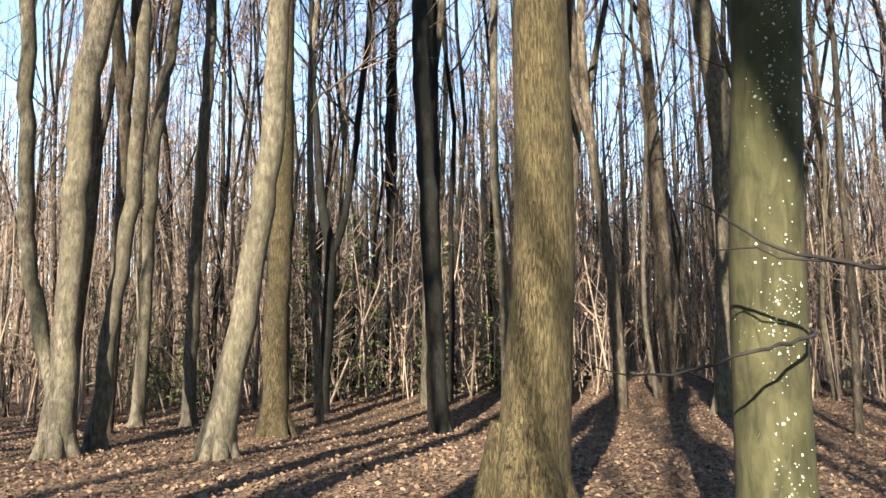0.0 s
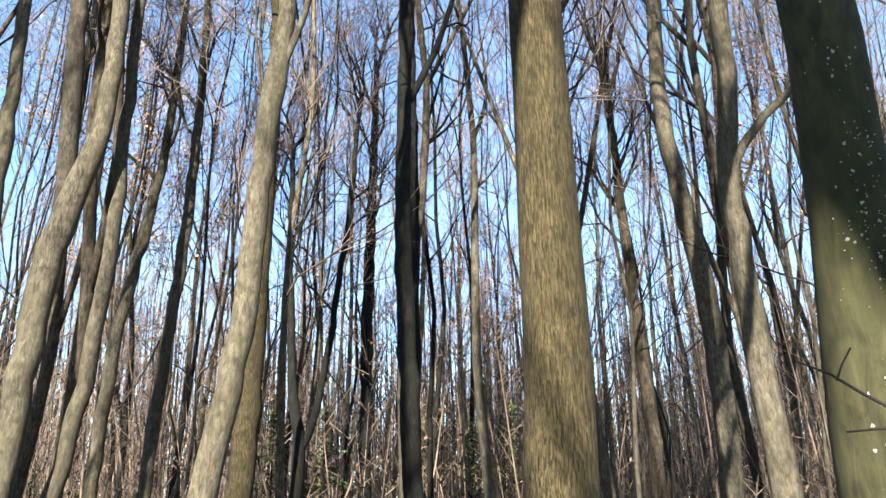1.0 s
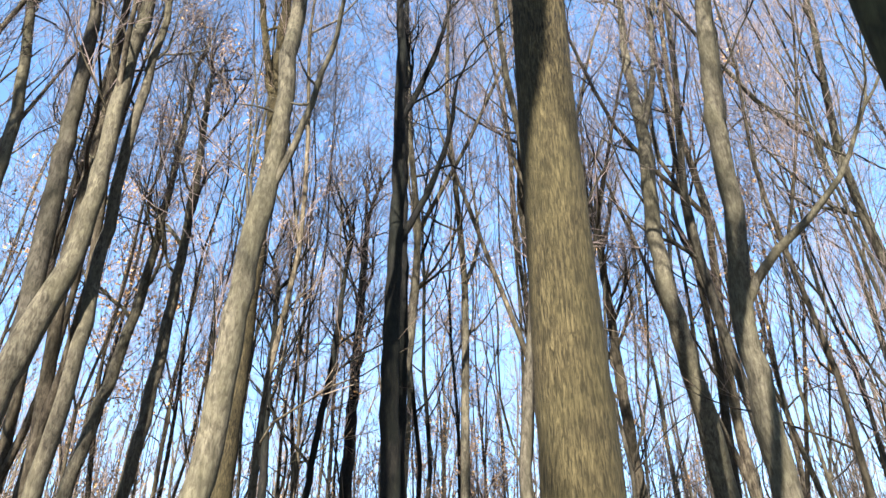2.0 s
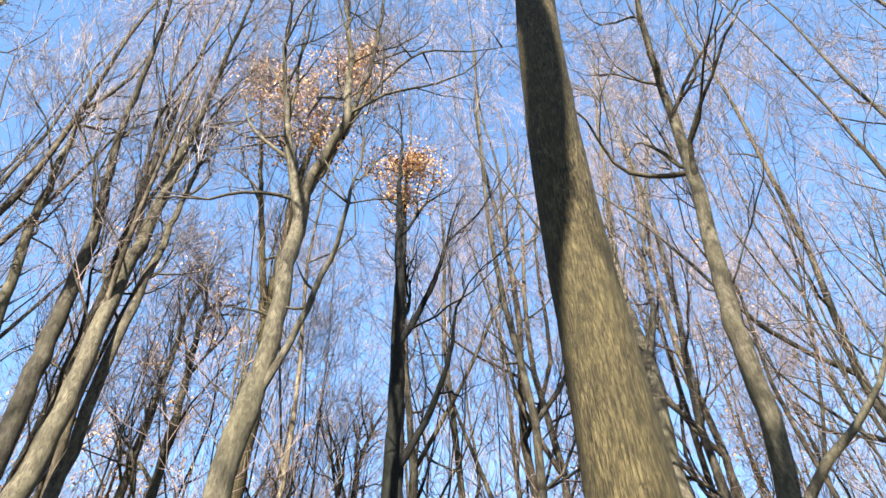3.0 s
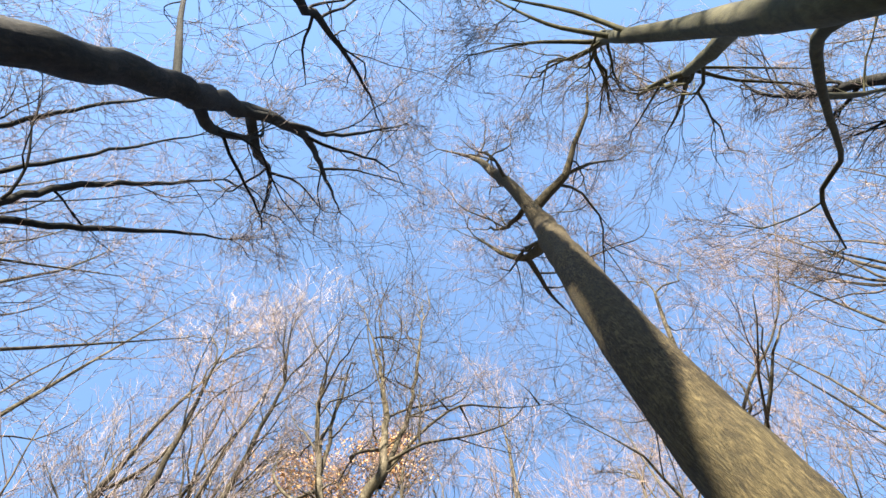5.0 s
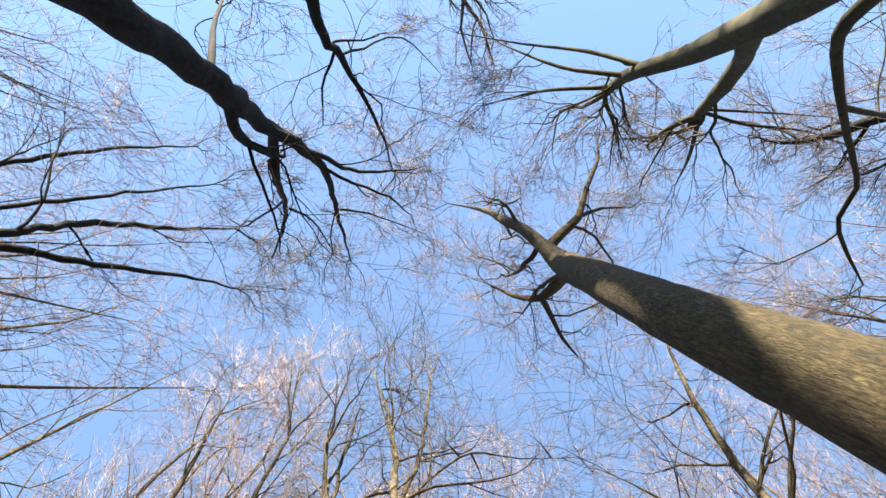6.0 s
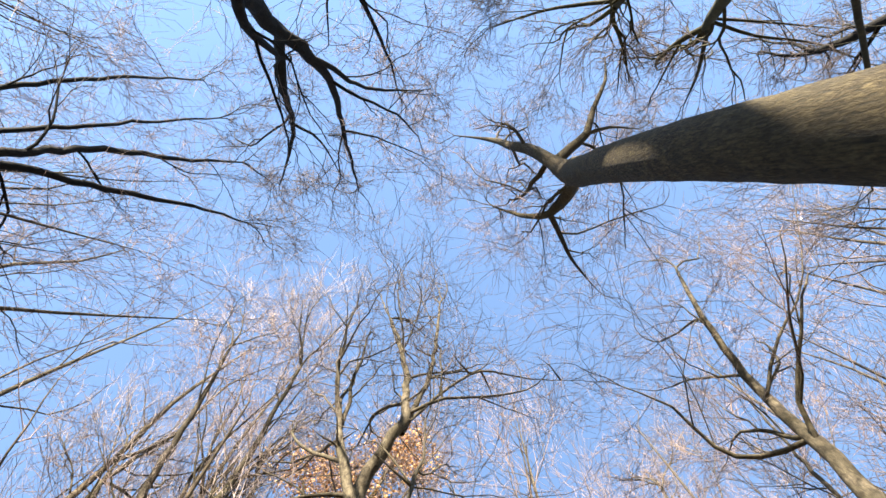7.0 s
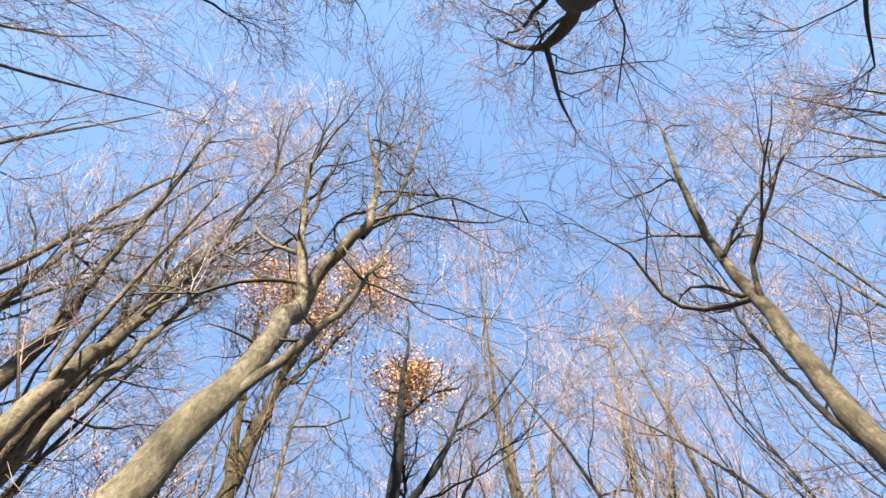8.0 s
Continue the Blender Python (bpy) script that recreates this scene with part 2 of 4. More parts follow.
def tree(name, stems, material, label, category, group="", crown_from=9.0, limbs=8, counts=(5, 5, 5), sides=14,
         limb_len=3.4, lump=0.03, twig=None, flare=True, top=3, lift=0.12, snag=0, rough=0.018, angle=0.62):
    """A tree from its stems, rows of x, y, z, radius; the first stem is the trunk. Limbs and twigs grow by chance above crown_from."""
    foot = stems[0][0]
    stems[0][0] = (foot[0], foot[1], float(ground_z(foot[0], foot[1])) - 0.12, foot[3])
    base = np.array(stems[0][0][:3], float)
    root = thing(name, base, label, category, group)
    twigs = Geo()
    for s, rows in enumerate(stems):
        line = smooth_line(rows, 0.4)
        line[1:-1, :2] += rng.normal(0, rough, (len(line) - 2, 2)) * np.minimum(1, line[1:-1, 3:4] / 0.05)
        g = Geo()
        g.tube(line[:, :3] - base, line[:, 3], sides if s == 0 else max(8, sides - 6), lump)
        if s == 0 and flare:
            for k in range(6):       # root flare
                a = k * 1.05 + rng.uniform(-0.3, 0.3)
                r0 = rows[0][3]
                o = np.array([math.cos(a), math.sin(a), 0])
                w = smooth_line([(*(o * r0 * 0.35 + [0, 0, r0 * 2.4]), r0 * 0.36), (*(o * r0 * 0.7 + [0, 0, r0 * 1.0]), r0 * 0.38),
                                 (*(o * r0 * 1.1 + [0, 0, r0 * 0.3]), r0 * 0.3), (*(o * r0 * 1.7 + [0, 0, -r0 * 0.3]), r0 * 0.12)], r0 * 0.4)
                g.tube(w[:, :3], w[:, 3], 9)
        part("trunk" if s == 0 else "limb", g, material, root)
        up = [i for i in range(1, len(line) - 1) if line[i, 2] > (crown_from if s == 0 else crown_from - 2)]
        if s and not up:
            up = list(range(len(line) // 2, len(line) - 1))
        n = limbs if s == 0 else max(2, int(limbs * 0.6))
        for k in range(n if up else 0):
            i = up[min(len(up) - 1, int((k + rng.uniform(0, 1)) * len(up) / n))]
            t = unit(line[i + 1, :3] - line[i - 1, :3])
            a = rng.uniform(0, 6.283)
            out = np.array([math.cos(a), math.sin(a), 0.15]) * rng.uniform(0.6, 1.1)
            lg = Geo()
            spread_out(lg, twigs, line[i, :3] - base, t * 0.8 + out, min(line[i, 3] * rng.uniform(0.3, 0.5), 0.075),
                       limb_len * rng.uniform(0.6, 1.15) * (1.15 - 0.4 * k / n), 0, counts, angle, lift)
            part("limb", lg, material, root)
        d = unit(line[-1, :3] - line[-2, :3])
        for _ in range(top):
            lg = Geo()
            spread_out(lg, twigs, line[-1, :3] - base, d + rng.normal(0, 0.25, 3), line[-1, 3] * 0.8, limb_len * rng.uniform(0.75, 1.1), 0, counts, angle, lift)
            part("limb", lg, material, root)
        for k in range(snag):        # short dead stubs on the bole
            i = rng.integers(len(line) // 3, len(line) - 1)
            a = rng.uniform(0, 6.283)
            lg = Geo()
            q = wander(line[i, :3] - base, (math.cos(a), math.sin(a), 0.2), rng.uniform(0.3, 1.2), 4, 0.2, 0.0)
            lg.tube(q, np.linspace(0.025, 0.002, 5), 5)
            part("dead_stub", lg, material, root)
    if twigs.n:
        part("crown", twigs, twig or TWIG, root, "fine bare winter twigs", "stuff")
    return root


# ---- ground ----
def ground():
    g = Geo()
    radii = np.concatenate([np.linspace(0, 30, 121), 30 * 1.09 ** np.arange(1, 52)])
    m = 160
    a = np.arange(m) * 2 * math.pi / m
    x = radii[:, None] * np.sin(a)
    y = 6 + radii[:, None] * np.cos(a)
    z = ground_z(x, y) * np.clip(1.4 - radii[:, None] / 120, 0, 1)
    z = z + rng.normal(0, 0.012, z.shape) * (radii[:, None] < 30)
    z[0] = 0
    v = np.stack([x, y, z], -1).reshape(-1, 3)
    f = [(i * m + k, i * m + (k + 1) % m, (i + 1) * m + (k + 1) % m, (i + 1) * m + k) for i in range(len(radii) - 1) for k in range(m)]
    g.add(v, f)
    ob = new("ground", g.mesh("ground", LITTER))
    tagged(ob, "woodland floor under a thick brown carpet of fallen leaves", "ground", kind="structure")


ground()


def loose_leaves(g, c, size, flat=False):
    """Curled leaves of four corners at the points c."""
    n = len(c)
    u, w = rng.normal(0, 1, (n, 3)), rng.normal(0, 1, (n, 3))
    if flat:
        u[:, 2] *= 0.3
        w[:, 2] *= 0.3
    u = norm(u)
    nn = norm(np.cross(u, w))
    w = np.cross(nn, u)
    s = size[:, None]
    g.add(np.stack([c - u * s, c - w * s * 0.6 + nn * s * 0.25, c + u * s, c + w * s * 0.6 + nn * s * 0.25], 1), np.arange(n * 4))


def fallen_leaves(count):
    g = Geo()
    d = 1.5 + 27 * rng.uniform(0, 1, count) ** 0.62
    a = rng.uniform(-0.75, 0.75, count)
    xs, ys = d * np.sin(a), d * np.cos(a)
    loose_leaves(g, np.stack([xs, ys, ground_z(xs, ys) + rng.uniform(0.01, 0.04, count)], 1), rng.uniform(0.018, 0.042, count), True)
    ob = new("fallen_leaves", g.mesh("fallen_leaves", LITTER_LEAF, False))
    tagged(ob, "loose curled brown beech leaves strewn over the ground", "leaves", kind="stuff")


fallen_leaves(70000)

# ---- the trees beside the path ----
NEAR = dict(counts=(5, 5, 5))
tree("hornbeam_tree", [
    [(.58, 6.74, -.2, .36), (.63, 6.77, .3, .305), (.71, 6.81, 1.0, .27), (.80, 6.855, 2.2, .247), (.82, 6.87, 3.4, .238), (.825, 6.83, 4.6, .224), (.82, 6.76, 6, .217),
     (.89, 6.69, 8, .213), (1.03, 6.61, 10.5, .213), (1.12, 6.58, 12.2, .212), (1.17, 6.56, 12.9, .232), (1.2, 6.54, 13.5, .20), (1.24, 6.48, 14.4, .20), (1.14, 6.27, 15.3, .14), (.95, 5.9, 17, .12), (.72, 5.62, 19, .10), (.5, 5.36, 20.6, .07), (.1, 5.2, 21.4, .035), (-.48, 5.04, 22.2, .015)],
    [(1.15, 6.28, 15.2, .10), (1.5, 6.0, 15.7, .09), (1.9, 5.69, 16.2, .075), (2.2, 5.1, 16.9, .05), (2.56, 4.48, 17.5, .035), (2.8, 3.8, 18.6, .015)],
    [(1.25, 6.5, 13.8, .12), (1.33, 6.75, 14.6, .12), (1.22, 7.02, 15.3, .10), (1.09, 7.18, 15.7, .075), (.78, 7.22, 16.5, .05), (.35, 7.05, 18, .02)],
    [(1.09, 7.17, 15.6, .06), (1.35, 7.55, 16.2, .05), (1.7, 8.1, 17, .035), (2.25, 8.7, 17.8, .012)],
    [(1.9, 5.69, 16.2, .04), (2.5, 5.5, 16.9, .03), (3.2, 5.45, 17.8, .012)],
], BARK_RIBBED, "thick straight trunk with fine ribbed yellow-green bark beside the path", "tree", crown_from=15.4, limbs=6, limb_len=3.2, top=2, twig=TWIG_HAZE, angle=0.75, sides=28, lump=0.012, rough=0.004, **NEAR)

WEST_TRUNK = [(1.66, 4.56, -0.15, 0.246), (1.66, 4.56, 0.30, 0.202), (1.68, 4.58, 0.89, 0.187), (1.69, 4.55, 1.87, 0.180), (1.69, 4.38, 3.16, 0.158), (1.72, 4.35, 4.96, 0.150), (1.87, 4.47, 5.6, .17), (2.04, 4.37, 7.0, .165), (2.3, 4.12, 9.0, .155), (2.42, 3.85, 11.2, .135), (2.3, 3.6, 13.2, .115), (2.45, 3.35, 15, .10), (2.58, 3.25, 16.8, .07)]
WEST = tree("beech_tree", [
    WEST_TRUNK,
    [(2.27, 4.15, 8.8, .12), (2.75, 4.02, 10.3, .125), (3.15, 3.9, 11.4, .12), (3.45, 3.93, 12.8, .115), (3.65, 3.94, 14, .10), (3.92, 3.94, 15.4, .08)],
    [(1.95, 4.45, 5.9, .07), (2.5, 4.36, 7.0, .066), (2.81, 4.4, 8.4, .062), (3.55, 4.8, 9.75, .05), (4.21, 5.13, 10.8, .043), (4.88, 5.51, 11.9, .038), (4.86, 5.91, 12.35, .036), (5.28, 6.32, 13, .035), (6, 6.94, 13.8, .015)],
    [(3.55, 4.8, 9.75, .04), (4.3, 4.75, 10.5, .035), (5.3, 4.6, 11.6, .015)],
    [(2.5, 3.33, 16.2, .05), (2.18, 3.46, 17, .035), (1.82, 3.42, 17.6, .025), (1.79, 4.09, 18.6, .01)],
    [(2.5, 3.3, 15.8, .05), (1.34, 3.09, 17.2, .03), (.24, 3.14, 18.4, .012)],
    [(2.34, 3.5, 14, .05), (1.44, 3.06, 15.2, .035), (.56, 2.32, 16.5, .015)],
    [(2.35, 3.65, 12.8, .05), (1.7, 3.1, 14, .035), (.8, 2.56, 15.5, .02), (-.29, 1.94, 17, .008)],
    [(3.9, 3.95, 15.2, .05), (4.19, 4.48, 16.6, .035), (4.34, 4.94, 18, .012)],
    [(3.85, 3.92, 15, .04), (4.89, 4.07, 15.6, .03), (6.32, 4.13, 16.2, .02), (7.73, 4.4, 17, .008)],
    [(3.8, 3.9, 14.9, .03), (5.41, 3.87, 15.6, .02), (6.86, 3.83, 16.4, .008)],
], BARK_SMOOTH, "smooth green-grey beech trunk speckled with pale lichen spots", "tree", crown_from=14.5, limbs=3, limb_len=2.5, top=2, sides=28, lump=0.010, rough=0.004, **NEAR)

tree("beech_tree", [
    [(-6.24, 12.6, -.3, .32), (-6.22, 12.6, .3, .25), (-6.15, 12.6, 1.5, .2), (-6.08, 12.65, 3, .205), (-6.08, 12.75, 5, .21), (-5.87, 12.75, 6.5, .2), (-5.55, 12.82, 8, .16),
     (-5.55, 12.84, 10, .15), (-5.57, 12.8, 12, .14), (-5.54, 12.8, 14, .12), (-5.5, 12.7, 16, .1), (-5.2, 12.2, 18, .07), (-4.5, 10.8, 20.5, .035)],
    [(-5.95, 12.75, 6.2, .15), (-6.15, 12.95, 8, .165), (-6.34, 13, 10, .155), (-6.4, 12.88, 12, .135), (-6.53, 12.68, 14, .11), (-6.7, 12.2, 16, .085), (-6.45, 11.35, 18, .06), (-6.15, 10.2, 20.3, .03)],
    [(-6.3, 12.65, .4, .15), (-6.6, 12.75, 1.5, .14), (-6.95, 12.8, 2.9, .13), (-7.0, 12.7, 5.8, .12), (-7.1, 12.75, 8.2, .12), (-7.3, 12.8, 10.9, .11), (-7.65, 12.7, 13.2, .09), (-7.9, 12.3, 16.8, .05)],
], BARK_GREY, "sunlit grey beech that forks into several upright stems", "tree", crown_from=14, limbs=9, limb_len=3.4, lump=0.04, angle=0.42, lift=0.14, twig=TWIG_HAZE_PALE, counts=(5, 5, 5))

tree("beech_tree", [
    [(-6.02, 13.42, -0.30, 0.203), (-5.96, 13.39, 0.27, 0.153), (-5.85, 13.42, 1.48, 0.135), (-5.53, 13.43, 3.80, 0.128), (-5.35, 13.31, 6.28, 0.120), (-5.51, 13.51, 8.92, 0.105), (-5.30, 13.07, 11.72, 0.082), (-5.18, 13.01, 16.13, 0.053)],
], BARK_GREY, "slim leaning beech standing close behind a forked one", "tree", crown_from=9, limbs=6, limb_len=2.6, **NEAR)

tree("oak_tree", [
    [(-3.14, 10.8, -.25, .26), (-3.08, 10.8, .3, .215), (-2.96, 10.8, 1, .19), (-2.76, 10.8, 2, .18), (-2.56, 10.8, 3.2, .165), (-2.43, 10.85, 5, .15), (-2.34, 10.82, 6.6, .14), (-2.25, 10.85, 7.5, .155), (-2.2, 10.87, 8.3, .132),
     (-2.16, 10.93, 9.2, .13), (-2.24, 11.03, 10.5, .14), (-2.23, 11.3, 11.7, .135), (-2.2, 11.1, 12.5, .115), (-1.9, 10.75, 13.1, .094), (-1.6, 10.45, 13.75, .08), (-1.6, 10.3, 15.1, .064), (-1.8, 9.9, 17.4, .047), (-2.2, 9.6, 20, .027)],
    [(-2.23, 11.25, 11.9, .09), (-2.5, 10.9, 13.2, .088), (-2.7, 10.7, 14.2, .06)],
    [(-2.2, 10.87, 7.6, .06), (-1.85, 10.85, 9, .05), (-1.5, 10.85, 10.8, .04), (-1.35, 10.85, 12.6, .025)],
    [(-1.62, 10.57, 13.53, 0.053), (-1.23, 10.17, 15.84, 0.048), (-1.07, 9.76, 18.15, 0.038), (-1.00, 9.31, 20.40, 0.022)],
    [(-1.63, 10.57, 13.75, 0.037), (-1.02, 10.40, 15.33, 0.028), (-0.21, 10.24, 16.51, 0.022), (0.87, 10.64, 17.56, 0.015), (1.88, 10.93, 18.60, 0.009)],
], BARK_GREY, "leaning grey oak with a gnarled knobbly top and stubs", "tree", crown_from=13.6, limbs=8, limb_len=3.3, lump=0.05, snag=3, angle=0.75, counts=(5, 4, 3))

LEAFY_OAK = tree("oak_tree", [
    [(-3.46, 14.98, -0.35, 0.324), (-3.44, 14.96, 0.14, 0.255), (-3.45, 15.00, 1.35, 0.235), (-3.38, 15.04, 2.97, 0.215), (-3.32, 15.02, 5.20, 0.190), (-3.30, 15.02, 7.85, 0.164), (-3.25, 14.92, 10.87, 0.145), (-3.39, 15.01, 14.22, 0.128),
     (-3.43, 14.90, 18.18, 0.098), (-2.93, 14.57, 22.03, 0.067), (-2.38, 14.31, 24.87, 0.034)],
    [(-3.40, 15.00, 13.08, 0.085), (-3.88, 14.88, 15.81, 0.075), (-4.51, 14.59, 19.50, 0.054), (-5.00, 14.38, 23.09, 0.028)],
    [(-3.41, 14.99, 17.06, 0.065), (-2.69, 14.76, 19.40, 0.055), (-1.94, 14.54, 22.38, 0.028)],
], BARK_RIBBED, "stout brown oak that keeps tufts of dry orange leaves", "tree", crown_from=15, limbs=6, limb_len=2.2, angle=0.75, **NEAR)

# a grey trunk standing in shadow; the near-black bark colour holds that shade
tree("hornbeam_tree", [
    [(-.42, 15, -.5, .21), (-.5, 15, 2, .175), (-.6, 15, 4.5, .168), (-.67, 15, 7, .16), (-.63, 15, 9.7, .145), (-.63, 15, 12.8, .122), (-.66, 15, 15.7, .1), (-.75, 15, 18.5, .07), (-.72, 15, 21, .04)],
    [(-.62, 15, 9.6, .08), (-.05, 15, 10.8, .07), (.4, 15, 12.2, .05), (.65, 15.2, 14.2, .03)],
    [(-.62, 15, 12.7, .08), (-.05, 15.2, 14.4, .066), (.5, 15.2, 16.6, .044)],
], BARK_SHADE_DARK, "slender upright trunk, its shade put into the bark colour, with rising side limbs", "tree", crown_from=13, limbs=6, limb_len=2.6, top=2, counts=(4, 4, 3))

tree("beech_tree", [
    [(4.3, 11.6, -.3, .27), (4.28, 11.5, .4, .21), (4.15, 11.4, 3.3, .17), (4.08, 11.32, 6, .15), (4.18, 11.11, 7.3, .145), (4.18, 10.99, 8.5, .14), (4.22, 10.88, 9.6, .135), (4.33, 10.73, 11, .12), (4.43, 10.58, 12.3, .112),
     (4.45, 10.45, 13.6, .095), (4.38, 10.1, 15, .08), (4.1, 9.1, 16.7, .055), (4.4, 8.5, 19, .03)],
    [(4.44, 10.55, 12.60, 0.055), (3.85, 10.97, 13.11, 0.042), (3.30, 10.91, 13.42, 0.033), (2.82, 10.42, 14.11, 0.022), (2.22, 10.27, 15.05, 0.011)],
    [(4.42, 10.30, 14.15, 0.037), (5.04, 9.52, 15.14, 0.030), (6.32, 8.57, 16.93, 0.020), (7.59, 6.44, 20.22, 0.008)],
    [(4.1, 11.3, 6.2, .077), (4.57, 11.0, 6.95, .064), (4.97, 10.8, 7.3, .055), (5.6, 10.7, 7.97, .042), (6.14, 10.46, 9.04, .028)],
    [(4.19, 11.02, 8.15, 0.046), (4.75, 11.50, 10.65, 0.043), (5.09, 11.58, 13.70, 0.034), (5.40, 11.27, 17.09, 0.020)],
], BARK_GREY, "pale beech leaning towards the path with a side limb", "tree", crown_from=11, limbs=8, limb_len=3.0, top=2, twig=TWIG_HAZE, counts=(4, 4, 4))

tree("beech_tree", [
    [(5.47, 17.28, -0.30, 0.274), (5.50, 17.19, 0.29, 0.229), (5.64, 17.07, 3.58, 0.222), (5.49, 16.74, 6.11, 0.214), (4.97, 16.13, 8.62, 0.193), (4.92, 16.34, 10.60, 0.177), (5.11, 16.44, 13.48, 0.151), (5.68, 18.05, 18.65, 0.114), (5.82, 17.41, 21.88, 0.081), (6.12, 16.37, 26.63, 0.047)],
    [(5.11, 16.44, 13.69, 0.091), (5.71, 16.63, 15.70, 0.072), (6.73, 18.03, 20.00, 0.058), (7.39, 17.18, 23.32, 0.047), (7.91, 16.00, 26.73, 0.023)],
], BARK_GREY, "crooked beech with a bent sunlit trunk", "tree", crown_from=12, limbs=7, limb_len=3.0, **NEAR)

tree("hornbeam_tree", [
    [(-5.96, 17.48, -0.35, 0.194), (-5.94, 17.48, -0.01, 0.149), (-5.94, 17.55, 2.63, 0.136), (-5.80, 17.59, 5.80, 0.129), (-5.70, 17.77, 9.36, 0.120), (-5.75, 17.82, 13.17, 0.096), (-5.96, 17.93, 16.46, 0.065)],
], BARK_GREY, "slim pale upright hornbeam on the leafy floor", "tree", crown_from=10, limbs=7, limb_len=2.6, **NEAR)

tree("hornbeam_tree", [
    [(-7.20, 17.74, -0.35, 0.205), (-7.17, 17.74, 0.09, 0.154), (-7.11, 17.81, 2.73, 0.142), (-6.99, 17.85, 6.00, 0.135), (-6.61, 18.07, 9.47, 0.116), (-6.45, 18.14, 13.18, 0.086), (-6.53, 18.24, 17.55, 0.055)],
], BARK_GREY, "slim grey hornbeam that leans as it rises", "tree", crown_from=9, limbs=7, limb_len=2.6, **NEAR)

# this hornbeam and the next beech have the wood's shade in their bark colour
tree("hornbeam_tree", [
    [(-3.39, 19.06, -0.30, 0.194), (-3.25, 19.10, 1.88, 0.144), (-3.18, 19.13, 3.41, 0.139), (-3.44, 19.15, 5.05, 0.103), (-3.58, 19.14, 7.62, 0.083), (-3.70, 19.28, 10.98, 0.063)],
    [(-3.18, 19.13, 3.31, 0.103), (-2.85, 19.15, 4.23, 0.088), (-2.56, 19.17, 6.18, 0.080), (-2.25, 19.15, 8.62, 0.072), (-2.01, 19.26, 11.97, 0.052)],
], BARK_SHADE_DARK, "shade-dark hornbeam forked low into two thin stems", "tree", crown_from=8, limbs=7, limb_len=2.4, **NEAR)

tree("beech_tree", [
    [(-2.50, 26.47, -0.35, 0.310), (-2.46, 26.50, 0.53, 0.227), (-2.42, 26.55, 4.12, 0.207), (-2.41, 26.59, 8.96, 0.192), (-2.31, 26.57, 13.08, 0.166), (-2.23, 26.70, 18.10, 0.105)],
], BARK_SHADE_DARK, "tall shade-dark beech deep in the wood", "tree", crown_from=11, limbs=9, limb_len=3.0, **NEAR)

tree("beech_tree", [
    [(5.55, 22.02, -0.30, 0.246), (5.54, 22.05, 0.60, 0.195), (5.49, 22.02, 4.14, 0.184), (5.32, 21.95, 8.69, 0.154), (5.20, 21.82, 13.73, 0.102)],
], BARK_FAR, "grey beech at the side of the leafy path", "tree", crown_from=9, limbs=8, limb_len=3.0, **NEAR)

# trees whose crowns close in overhead; backlit shade is put into the dark bark
OVER = dict(counts=(4, 4, 4), angle=0.7, lump=0.025, top=2, rough=0.022)
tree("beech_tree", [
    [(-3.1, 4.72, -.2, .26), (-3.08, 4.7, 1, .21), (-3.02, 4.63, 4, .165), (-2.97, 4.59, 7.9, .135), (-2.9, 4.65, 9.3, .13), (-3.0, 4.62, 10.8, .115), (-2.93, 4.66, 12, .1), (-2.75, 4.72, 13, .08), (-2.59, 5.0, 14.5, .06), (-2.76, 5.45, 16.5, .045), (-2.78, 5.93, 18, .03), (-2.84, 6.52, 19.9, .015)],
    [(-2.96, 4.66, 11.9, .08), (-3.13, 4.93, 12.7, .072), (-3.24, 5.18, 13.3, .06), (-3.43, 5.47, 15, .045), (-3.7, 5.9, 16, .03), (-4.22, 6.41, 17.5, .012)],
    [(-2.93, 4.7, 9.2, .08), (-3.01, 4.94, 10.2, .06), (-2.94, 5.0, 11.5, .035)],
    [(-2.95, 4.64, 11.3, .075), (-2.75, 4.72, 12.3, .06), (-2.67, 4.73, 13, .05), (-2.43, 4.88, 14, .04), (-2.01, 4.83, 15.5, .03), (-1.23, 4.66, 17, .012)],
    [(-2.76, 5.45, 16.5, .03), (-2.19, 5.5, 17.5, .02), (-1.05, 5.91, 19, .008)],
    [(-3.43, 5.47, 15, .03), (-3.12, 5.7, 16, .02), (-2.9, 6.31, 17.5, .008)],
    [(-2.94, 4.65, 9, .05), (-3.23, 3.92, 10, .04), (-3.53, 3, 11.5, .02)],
], BARK_SHADE_DARK, "beech in backlit dark bark colour whose knobbly crown spreads over the path", "tree", crown_from=13.5, limbs=4, limb_len=2.5, **OVER)
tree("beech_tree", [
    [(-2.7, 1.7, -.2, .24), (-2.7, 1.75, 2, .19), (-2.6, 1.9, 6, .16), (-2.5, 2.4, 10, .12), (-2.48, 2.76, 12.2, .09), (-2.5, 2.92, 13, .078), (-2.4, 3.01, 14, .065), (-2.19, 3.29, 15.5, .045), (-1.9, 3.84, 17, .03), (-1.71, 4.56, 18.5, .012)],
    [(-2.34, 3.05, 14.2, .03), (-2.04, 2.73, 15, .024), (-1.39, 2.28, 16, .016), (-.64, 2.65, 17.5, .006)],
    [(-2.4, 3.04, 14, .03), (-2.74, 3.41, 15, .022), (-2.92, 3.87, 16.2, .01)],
], BARK_SHADE_DARK, "beech in backlit dark bark colour with a thin brown crown over the path", "tree", crown_from=13.5, limbs=6, limb_len=2.6, twig=TWIG_HAZE, **OVER)
